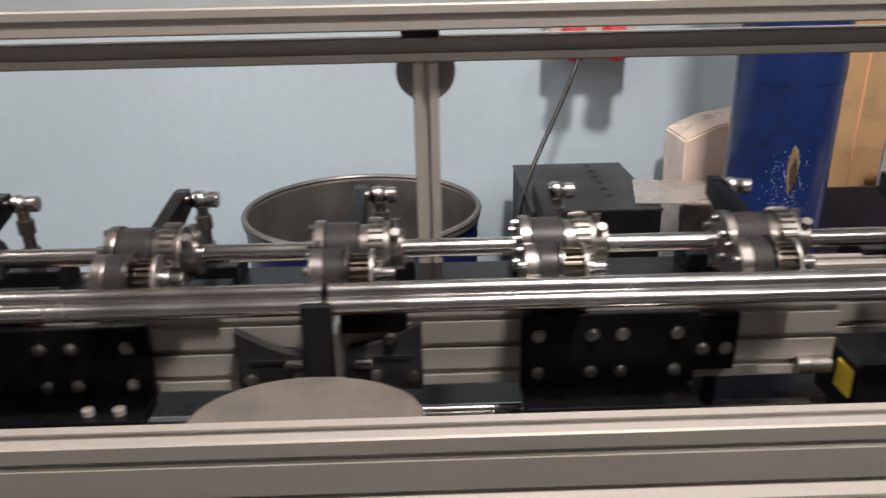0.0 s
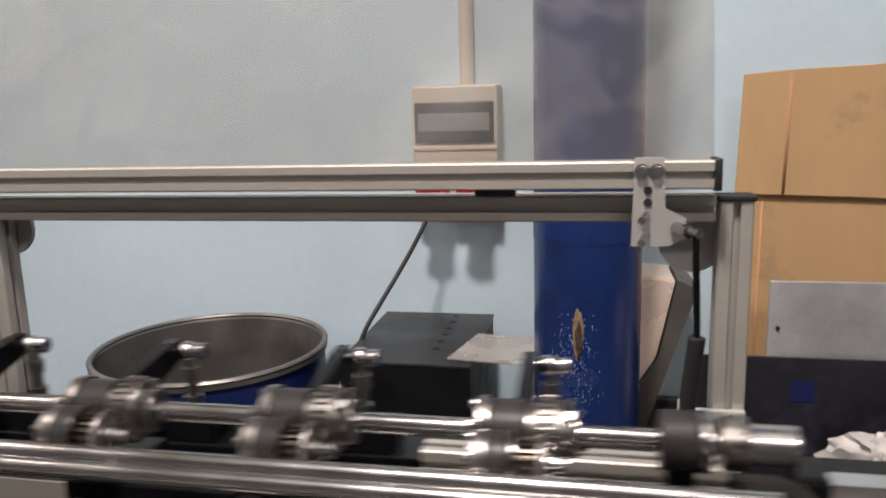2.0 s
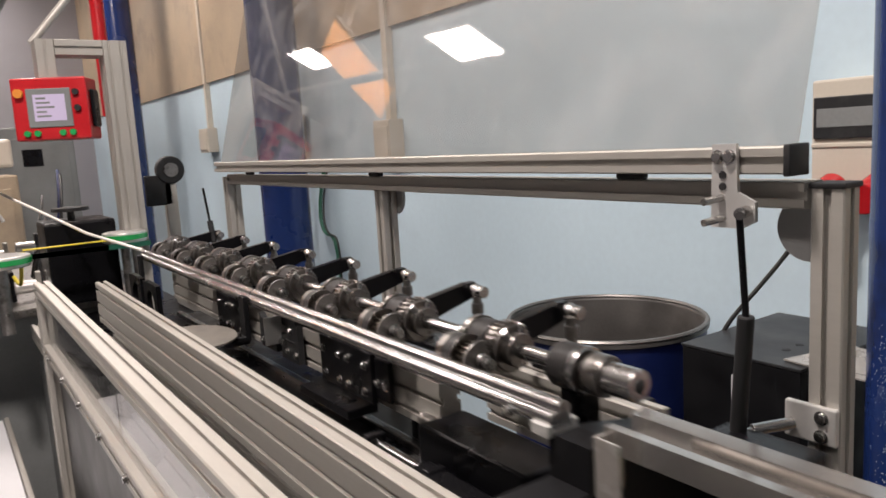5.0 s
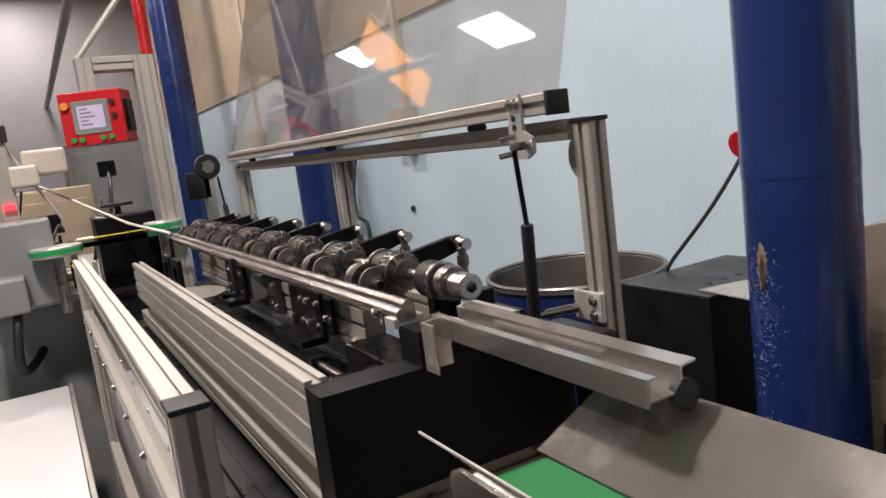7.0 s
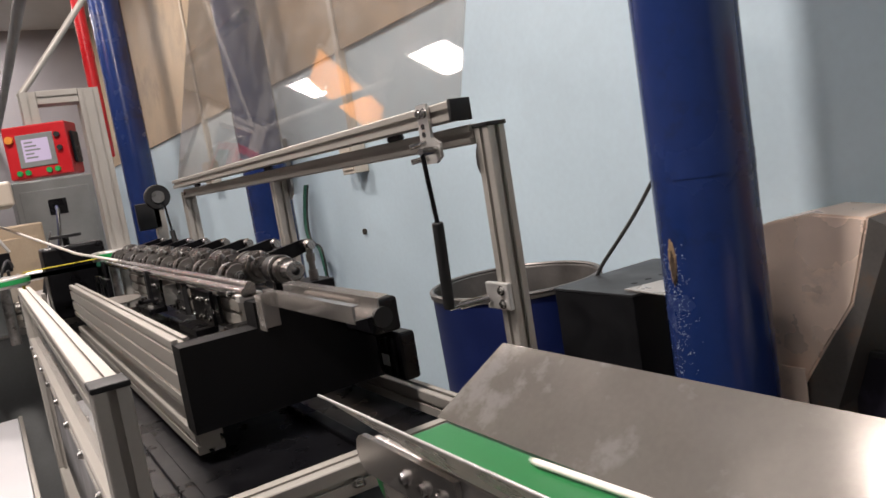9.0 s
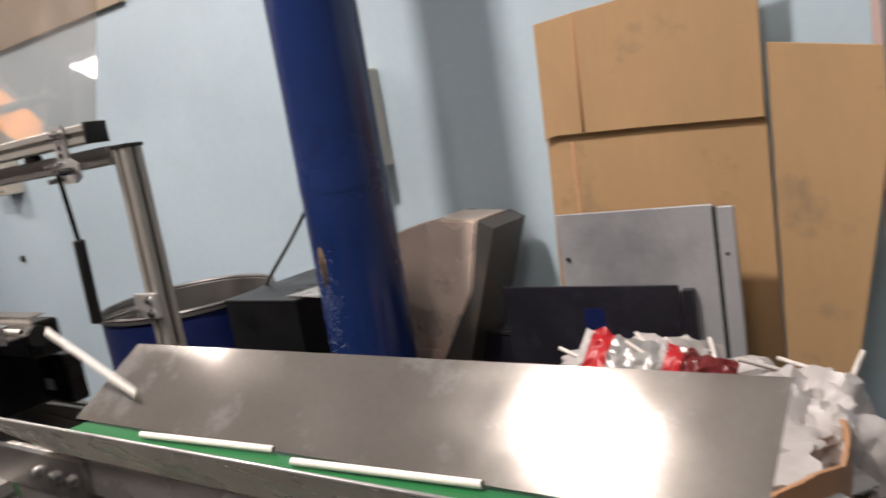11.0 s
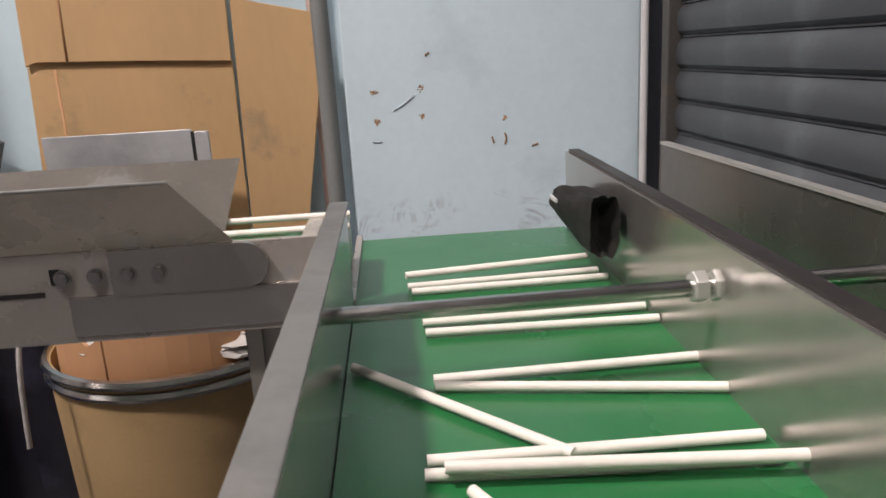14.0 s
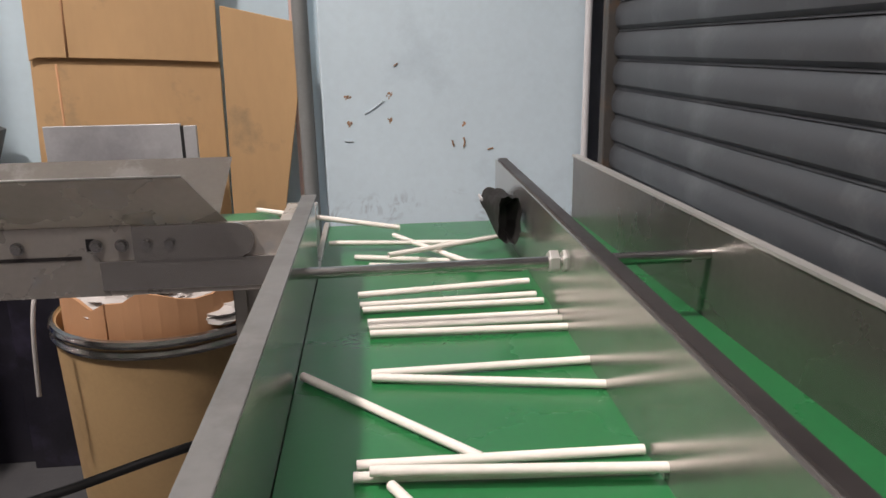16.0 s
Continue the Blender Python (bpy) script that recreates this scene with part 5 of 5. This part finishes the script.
# white bench in front of the guard
tb = thing("white_bench", "white laminate bench beside the machine", "table")
part("top", boxes((-1.45, -0.05, 0.0, 0.50, 0.58, 0.60), bev=0.003), M_WHITE, tb, smooth=False)
part("edge", boxes((-1.45, -0.05, 0.502, 0.515, 0.545, 0.606), bev=0.003), M_ALU, tb, smooth=False)
for x in (-1.35, -0.12):
    for y in (0.06, 0.46):
        part("leg", boxes((x - 0.02, x + 0.02, y - 0.02, y + 0.02, 0, 0.58)), M_ALU, tb, smooth=False)

# ---- winding machine at the far end ----
gt = thing("portal_frame", "aluminium extrusion portal carrying the control panel", "machine frame")
ext("post", gt, "z", 1.44, 0.32, -1.62, 0.765, 0.09, 0.055, 2, 1)
ext("post", gt, "z", 0.0, 1.76, -1.62, 0.975, 0.09, 0.075, 2, 2)
ext("crossbar", gt, "y", 0.794, 0.142, -1.62, 1.735, 0.09, 0.05, 2, 1)
hm = thing("control_panel", "red control box with lit touch screen and buttons", "control panel")
hq = pose(-1.547, 0.756, 1.539, 0, 0, -24)
part("case", boxes((-0.13, 0.0, -0.112, 0.112, -0.098, 0.098), bev=0.006), M_RED, hm, smooth=False)
part("screen_frame", boxes((-0.003, 0.004, -0.068, 0.064, -0.058, 0.064), bev=0.003), M_GREYP, hm, smooth=False)
part("screen", boxes((0.0038, 0.0052, -0.048, 0.046, -0.038, 0.045)), M_SCREEN, hm, "lit pinkish screen", smooth=False)
for i in range(5):
    part("screen_bar", boxes((0.005, 0.0056, -0.04, -0.04 + 0.03 + 0.012 * (i % 3), 0.03 - i * 0.014, 0.036 - i * 0.014)), M_GREYP, hm, smooth=False)
for y, z in ((-0.075, -0.076), (-0.045, -0.076), (0.03, -0.076), (0.06, -0.076), (0.08, 0.05), (0.082, 0.0)):
    part("button", cyls(((-0.001, y, z), (0.010, y, z), 0.010), seg=16), M_GREENB if z < -0.05 else M_RUB, hm, "green push button" if z < -0.05 else "black knob")
part("button", cyls(((-0.001, -0.088, 0.05), (0.014, -0.088, 0.05), 0.014), seg=16), M_ORANGE, hm, "orange stop button")
part("handle", boxes((-0.10, -0.03, 0.112, 0.124, -0.06, 0.06), bev=0.006), M_BLACK, hm, smooth=False)
hm.matrix_world = hq

wm = thing("winding_machine", "grey straw winding machine with pulleys and belts", "machine")
part("base", boxes((-3.4, -1.72, 0.25, 0.95, 0.0, 0.86), bev=0.01), M_GREYP, wm, smooth=False)
part("table_plate", boxes((-3.4, -1.68, 0.22, 0.98, 0.86, 0.89), bev=0.004), M_STEELD, wm, smooth=False)
for x, y, z, r in ((-1.45, 0.55, 1.065, 0.085), (-1.55, 0.93, 1.09, 0.07)):
    part("pulley", cyls(((x, y, z), (x, y, z + 0.035), r), seg=40, bev=0.004), M_ALUB, wm, "aluminium belt pulley")
    part("pulley_post", cyls(((x, y, 0.86), (x, y, z), 0.018)), M_STEELD, wm)
bm = bmesh.new()
for k, (y0, y1) in enumerate(((0.47, 0.86), (0.63, 0.99))):
    g = box(bm, -1.462 + 0.0, -1.455, y0, y1, 1.078, 1.094)
part("drive_belt", bm, M_GCABLE, wm, "green flat belt", smooth=False)
part("motor_body", boxes((-1.50, -1.34, 0.28, 0.44, 0.90, 1.02), bev=0.008), M_GREYP, wm, "grey motor", smooth=False)
part("gear_housing", boxes((-1.78, -1.50, 0.30, 0.55, 0.89, 1.2), bev=0.01), M_GREYP, wm, smooth=False)
part("black_housing", boxes((-1.85, -1.62, 0.70, 0.92, 0.89, 1.17), bev=0.01), M_BLACK, wm, "black gear housing", smooth=False)
part("hand_wheel", cyls(((-1.74, 0.80, 1.20), (-1.74, 0.80, 1.212), 0.06), ((-1.74, 0.80, 1.17), (-1.74, 0.80, 1.20), 0.012), seg=28), M_RUB, wm, "black hand wheel")
part("spindle_arm", boxes((-2.3, -1.75, 0.45, 0.55, 1.32, 1.40), bev=0.01), M_BEIGE, wm, "beige arm", smooth=False)
part("upright", boxes((-1.86, -1.80, 0.40, 0.46, 0.89, 1.62), bev=0.004), M_ALU, wm, smooth=False)
part("upright", boxes((-2.4, -2.33, 0.30, 0.37, 0.89, 1.75), bev=0.004), M_ALU, wm, smooth=False)
part("cross_arm", boxes((-2.4, -1.80, 0.40, 0.43, 1.60, 1.63), bev=0.003), M_ALU, wm, smooth=False)
part("glue_pot", cyls(((-2.0, 0.55, 0.89), (-2.0, 0.55, 1.05), 0.06), seg=28), M_BEIGE, wm)
part("small_lamp", boxes((-1.79, -1.78, 0.41, 0.45, 1.24, 1.26)), M_REDLED, wm, "red signal lamp", smooth=False)
tube_curve("air_hose", [(-1.40, 0.40, 0.92), (-1.33, 0.38, 0.80), (-1.38, 0.36, 0.68), (-1.55, 0.40, 0.66), (-1.75, 0.45, 0.70)], 0.016, M_RUB, wm, "black corrugated hose")
tube_curve("air_hose", [(-1.70, 0.60, 1.0), (-1.60, 0.62, 0.95), (-1.52, 0.60, 1.02), (-1.50, 0.62, 1.10)], 0.006, M_YELLOW, wm, "yellow air hose")
rl = thing("paper_straw_tube", "long white paper tube running into the cutter", "straw")
part("tube", cyls(((-3.1, 0.35, 1.46), (-1.44, 0.80, 1.14), 0.005), ((-1.44, 0.80, 1.14), (-1.10, 0.885, 1.106), 0.005), seg=12), M_STRAW, rl)
# more of the winding head: rollers, brackets, belts and hoses
for x, y, z, r in ((-1.45, 0.55, 1.070, 0.0865), (-1.55, 0.93, 1.095, 0.0715)):
    bm = bmesh.new()
    lathe(bm, [(r - 0.001, 0.006), (r + 0.002, 0.006), (r + 0.002, 0.022), (r - 0.001, 0.022)], (x, y, z), 40, True)
    part("belt_wrap", bm, M_GREENB, wm, "green belt round the pulley")
part("flat_belt", boxes((-1.510, -1.490, 0.62, 0.94, 1.104, 1.107)), M_YELLOW, wm, "yellow belt", smooth=False)
rnd = random.Random(17)
for i in range(14):
    x, y, z = -1.75 - 0.9 * rnd.random(), 0.25 + 0.5 * rnd.random(), 0.93 + 0.12 * rnd.random()
    part("roller", cyls(((x, y, z), (x, y + 0.07, z), 0.018 + 0.012 * rnd.random()), seg=20, bev=0.002), rnd.choice((M_STEELD, M_HUB, M_ALUB)), wm, "guide roller")
    part("bracket", boxes((x - 0.02, x + 0.02, y + 0.07, y + 0.085, 0.89, z + 0.05), bev=0.002), rnd.choice((M_BLACK, M_ALU, M_DGREY)), wm, smooth=False)
for i in range(6):
    x, y = -1.8 - 0.8 * rnd.random(), 0.28 + 0.45 * rnd.random()
    tube_curve("cable", [(x, y, 0.9), (x + 0.08, y + 0.03, 1.05), (x - 0.05, y + 0.08, 1.2), (x - 0.2, y + 0.1, 1.05 + 0.3 * rnd.random())], 0.006, rnd.choice((M_CABLE, M_CABLE, M_BIN)), wm, "sagging cable")
part("arm_block", boxes((-2.25, -1.86, 0.50, 0.66, 1.36, 1.46), bev=0.012), M_BEIGE, wm, "beige gearbox block", smooth=False)
part("tension_rod", cyls(((-1.86, 0.42, 1.55), (-1.80, 0.60, 1.18), 0.006)), M_ALUB, wm)
part("clamp_block", boxes((-1.88, -1.78, 0.39, 0.47, 1.50, 1.56), bev=0.004), M_RUB, wm, smooth=False)
fn = thing("tape_winder", "black tape reel arm beside the portal", "machine", at=(-0.87, 0.02, 0))
part("reel", cyls(((-1.35, 1.25, 1.31), (-1.31, 1.25, 1.31), 0.06), seg=32, bev=0.006), M_RUB, fn, "black reel")
part("hub", cyls(((-1.308, 1.25, 1.31), (-1.30, 1.25, 1.31), 0.03), seg=28), M_STEELD, fn)
part("arm", boxes((-1.34, -1.32, 1.14, 1.25, 1.16, 1.29), bev=0.004), M_RUB, fn, smooth=False)
part("stand", boxes((-1.36, -1.32, 1.22, 1.27, 0.0, 1.26), bev=0.003), M_ALU, fn, smooth=False)
for x, y, h, w, m_, lab in ((-5.5, 0.6, 1.3, 0.7, M_TAN, "tan machine cabinet"), (-4.8, -0.8, 1.1, 0.8, M_GREYP, "low grey machine"), (-6.8, 1.2, 1.7, 0.7, M_GREYP, "grey machine cabinet"), (-7.2, -0.5, 1.4, 0.9, M_DGREY, "dark machine cabinet")):
    cb = thing("machine_cabinet", lab + " standing on the workshop floor", "cabinet", "background machines")
    part("body", boxes((x - w / 2, x + w / 2, y - w / 2, y + w / 2, 0.08, h), bev=0.015), m_, cb, smooth=False)
    part("plinth", boxes((x - w / 2 + 0.03, x + w / 2 - 0.03, y - w / 2 + 0.03, y + w / 2 - 0.03, 0, 0.08)), M_RUB, cb, smooth=False)
    part("door", boxes((x + w / 2, x + w / 2 + 0.012, y - w / 2 + 0.05, y + w / 2 - 0.05, 0.2, h - 0.1), bev=0.004), m_, cb, smooth=False)
    part("panel", boxes((x + w / 2 + 0.012, x + w / 2 + 0.02, y - 0.08, y + 0.08, h - 0.35, h - 0.2), bev=0.003), M_BLACK, cb, smooth=False)
# steelwork in the background
pipe("slanted_tube", [(-1.75, 0.749, 1.768), (-1.75, 0.871, 1.915), (-1.75, 0.993, 2.063), (-1.75, 1.30, 2.44)], 0.013, M_ALU, "pale aluminium tube rising from the portal", "tube")
for x0, y0, x1, y1, z, lab, m_ in ((-9.5, 0.9, -2.0, 0.9, 2.35, "grey steel overhead service pipe", M_GREYP), (-9.5, -0.2, -2.5, -0.2, 2.6, "pale aluminium overhead service pipe", M_ALU)):
    pipe("overhead_pipe", [(x0, y0, z), ((x0 + x1) / 2, y0, z), (x1, y1, z)], 0.03, m_, lab, "pipe")
pipe("red_pipe", [(-3.2, 1.25, 1.6), (-3.2, 1.25, 2.6), (-3.2, 1.25, 3.8)], 0.035, M_RED, "red vertical hose reel pipe", "pipe")
# added glowing strips on a rail, there only to reflect in the guard cover
og = thing("orange_glow_strips", "added glowing orange strips hung high, mirrored in the guard cover", "curtain")
for k in range(5):
    part("strip", boxes((-0.60 + 0.25 * k, -0.353 + 0.25 * k, -0.006 * (k % 2), 0.002 - 0.006 * (k % 2), 0.0, 0.32)), M_STRIP, og, smooth=False)
part("rail", boxes((-0.62, 0.67, -0.03, 0.03, 0.322, 0.36), bev=0.003), M_GREYP, og, "grey hanging rail", smooth=False)
for x in (-0.5, 0.5):
    part("hanger", boxes((x - 0.03, x + 0.03, -0.03, 0.03, 0.36, 0.80)), M_GREYP, og, smooth=False)
og.matrix_world = pose(-4.83, -0.82, 3.0, 0, 0, 57)

# ---- paper straws ----
SL = 0.184
bm = bmesh.new()
ro, ri, seg = 0.0034, 0.0029, 16
vs = [[bm.verts.new((x, r * math.cos(2 * math.pi * i / seg), r * math.sin(2 * math.pi * i / seg))) for i in range(seg)] for x, r in ((-SL / 2, ri), (-SL / 2, ro), (SL / 2, ro), (SL / 2, ri))]
for a, b in zip(vs, vs[1:] + vs[:1]):
    for i in range(seg):
        bm.faces.new((a[i], a[(i + 1) % seg], b[(i + 1) % seg], b[i]))
bmesh.ops.recalc_face_normals(bm, faces=bm.faces)
STRAW = mesh("paper_straw", bm, M_STRAW, True)


def straw(label="white paper straw lying on the green belt"):
    return tagged(new("paper_straw", STRAW), label, "straw", "straws on the conveyor")


# x, angle, layer, (time, y) on the long belt; the first time is the landing
BELT_STRAWS = [(1.933, -1.0, 0, (8.9, 0.90), (16, 0.366)), (1.931, -4.0, 0, (8.6, 0.90), (16, 0.348)), (1.941, -5.6, 1, (8.5, 0.90), (16, 0.340)), (1.858, -48, 0, (9.6, 0.905), (13.5, 0.617), (15, 0.508), (16, 0.436)),
               (1.905, -62, 0, (7.3, 0.88), (16, 0.262)), (1.86, 42, 0, (7.1, 0.88), (16, 0.255)), (1.943, 1.2, 0, (9.9, 0.88), (13.5, 0.645), (15, 0.572), (16, 0.504)), (1.942, -11, 0, (9.4, 0.89), (13.5, 0.615), (15, 0.543), (16, 0.477)),
               (1.942, -2.0, 0, (10.2, 0.895), (12.5, 0.799), (13.5, 0.741), (15, 0.624), (16, 0.585)), (1.941, 0.3, 0, (10.25, 0.912), (12.5, 0.831), (13.5, 0.767), (15, 0.650), (16, 0.604)), (1.94, 0.6, 0, (10.3, 0.935), (12.5, 0.863), (13.5, 0.798), (15, 0.690), (16, 0.618)),
               (1.935, 1.2, 0, (13.45, 0.850), (15, 0.741), (16, 0.654)), (1.932, 3.0, 0, (10.1, 0.985), (12.5, 0.932), (13.5, 0.870), (15, 0.755), (16, 0.672)), (1.930, 7.0, 1, (10.15, 1.0), (12.5, 0.955), (13.5, 0.892), (15, 0.772), (16, 0.690)),
               (1.94, -12, 0, (14.6, 0.89), (15, 0.862), (16, 0.79)), (1.921, -16, 0, (14.75, 0.915), (15, 0.90), (16, 0.822)), (1.93, -60, 1, (14.85, 0.93), (15, 0.92), (16, 0.845)), (1.957, 25, 2, (14.45, 0.95), (15, 0.915), (16, 0.84)),
               (1.95, 12, 0, (6.2, 0.88), (16, 0.20)), (1.94, -5, 0, (5.4, 0.88), (16, 0.14)), (1.92, 4, 0, (4.3, 0.88), (16, 0.06)), (1.95, -9, 0, (2.9, 0.88), (16, -0.04))]
MOVING = [(straw(), row) for row in BELT_STRAWS]
FALLING = [straw("white paper straw leaving the cutter chute") for i in range(2)]

# ---- movement ----
SHUTTLE = [(0, .615), (0.25, .610), (0.5, .607), (0.75, .630), (1.0, .683), (1.25, .795), (1.5, .905), (1.65, .915), (2.0, .763), (2.25, .610), (2.5, .523), (3.0, .515), (3.5, .510), (3.75, .575), (4.0, .687), (4.25, .79), (4.5, .848), (4.65, .82), (5.0, .641), (5.3, .535), (5.6, .515), (6.3, .515), (6.7, .60), (7.0, .70), (7.3, .771), (7.5, .745), (7.75, .61), (8.0, .461), (8.2, .383), (8.5, .345), (9.0, .36), (9.4, .47), (9.8, .63), (10.15, .74), (10.3, .740), (10.5, .666), (10.8, .49), (11.1, .39), (11.6, .38), (12.2, .50), (12.8, .70), (13.1, .76), (13.4, .69), (13.8, .48), (14.2, .39), (14.8, .40), (15.4, .58), (16.0, .755)]


def shuttle(t):
    for (a, u), (b, v) in zip(SHUTTLE, SHUTTLE[1:]):
        if a <= t <= b:
            return u + (v - u) * (t - a) / (b - a)
    return SHUTTLE[-1][1]


def route(t0, off, x1, rest, arrive, x, ang, lay, keys):
    """Waits in the chute, drops on the short belt, rides it and drops on the long one."""
    rows = [(t, pose(s + off, 0.913, 1.0825)) for t, s in SHUTTLE if t < t0 - 0.05]
    zb = Z1 + 0.0045
    if t0 > 0:
        xs = shuttle(t0) + off
        rows += [(t0, pose(xs, 0.913, 1.0825)), (t0 + 0.2, pose(xs + (x1 - xs) * 0.6, 0.902, 1.050, 0, 14, 0)), (t0 + 0.36, pose(x1, 0.832, zb))]
    else:
        k = (0 - t0) / (arrive - t0)
        rows += [(0, pose(x1 + (1.70 - x1) * k, 0.832, zb))]
    rows += [(arrive, pose(1.70, 0.842, zb))]
    if rest:
        rows += [(min(16.0, arrive + 0.3), pose(1.84, 0.885, 0.985, 0, 10, ang * 0.4))]
        z = Z2 + 0.0042 + 0.007 * lay
        for (a, u), (b, v) in zip(keys, keys[1:]):
            n = max(1, round((b - a) / 0.5))
            rows += [(a + (b - a) * i / n, pose(x, u + (v - u) * i / n, z, 0, 0, ang)) for i in range(n)]
        rows += [(16.0, pose(x, keys[-1][1], z, 0, 0, ang))]
    return rows


def thrown(te, arrive, tail):
    """Waits in the chute, shoots out of its end, tips over the slide and rides the short belt."""
    rows = [(t, pose(s + 0.17, 0.913, 1.0825)) for t, s in SHUTTLE if t < te - 0.25]
    end = shuttle(te) + 0.373
    x1 = end + 0.17
    rows += [(te - 0.2, pose(shuttle(te - 0.2) + 0.20, 0.913, 1.0825)), (te - 0.1, pose(end - 0.07, 0.913, 1.084)), (te, pose(end + 0.035, 0.914, 1.086)),
             (te + 0.1, pose((end + 0.035) * 0.45 + x1 * 0.55, 0.908, 1.055, 0, 21, -2)), (te + 0.2, pose(x1, 0.888, 1.0, 0, 2, 3)), (te + 0.34, pose(x1 + 0.09, 0.880, Z1 + 0.0045, 0, 0, 4))]
    return rows + [(arrive, pose(1.70, 0.880, Z1 + 0.0045))] + tail


# landing time on the long belt: time at which the straw leaves the chute
THROWN = {10.1: 7.6, 10.15: 7.8, 10.2: 8.0, 10.25: 8.2, 10.3: 8.4, 13.45: 10.5, 14.45: 11.1, 14.6: 11.3, 14.75: 11.5, 14.85: 11.7}


def motions():
    walk(car, [(t, pose(s, 0, 0)) for t, s in SHUTTLE])
    for ob, (x, ang, lay, *keys) in MOVING:
        arrive = keys[0][0] - 0.4
        x1 = 1.06 + 0.05 * ((keys[0][0] * 7) % 3)
        t0 = arrive - (1.70 - x1) / 0.15 - 0.36
        rows = route(t0, 0.17, x1, True, arrive, x, ang, lay, keys)
        if keys[0][0] in THROWN:
            rows = thrown(THROWN[keys[0][0]], arrive, [r for r in rows if r[0] > arrive + 0.01])
        walk(ob, rows)
    # two straws that stop at the short belt's end
    walk(FALLING[0], thrown(10.7, 13.8, [(14.0, pose(1.695, 0.908, 1.001)), (14.3, pose(1.74, 0.905, 1.004)), (15.0, pose(1.765, 0.90, 1.004)), (15.4, pose(1.80, 0.888, 1.0, 0, 2, -6)), (15.75, pose(1.88, 0.895, 0.952, 0, 0, -7)), (16, pose(1.89, 0.885, Z2 + 0.011, 0, 0, -7))]))
    walk(FALLING[1], thrown(10.9, 14.9, [(15.2, pose(1.715, 0.875, Z1 + 0.008)), (15.6, pose(1.73, 0.876, Z1 + 0.008)), (16, pose(1.80, 0.89, 0.985, 0, 8, -6))]))


motions()
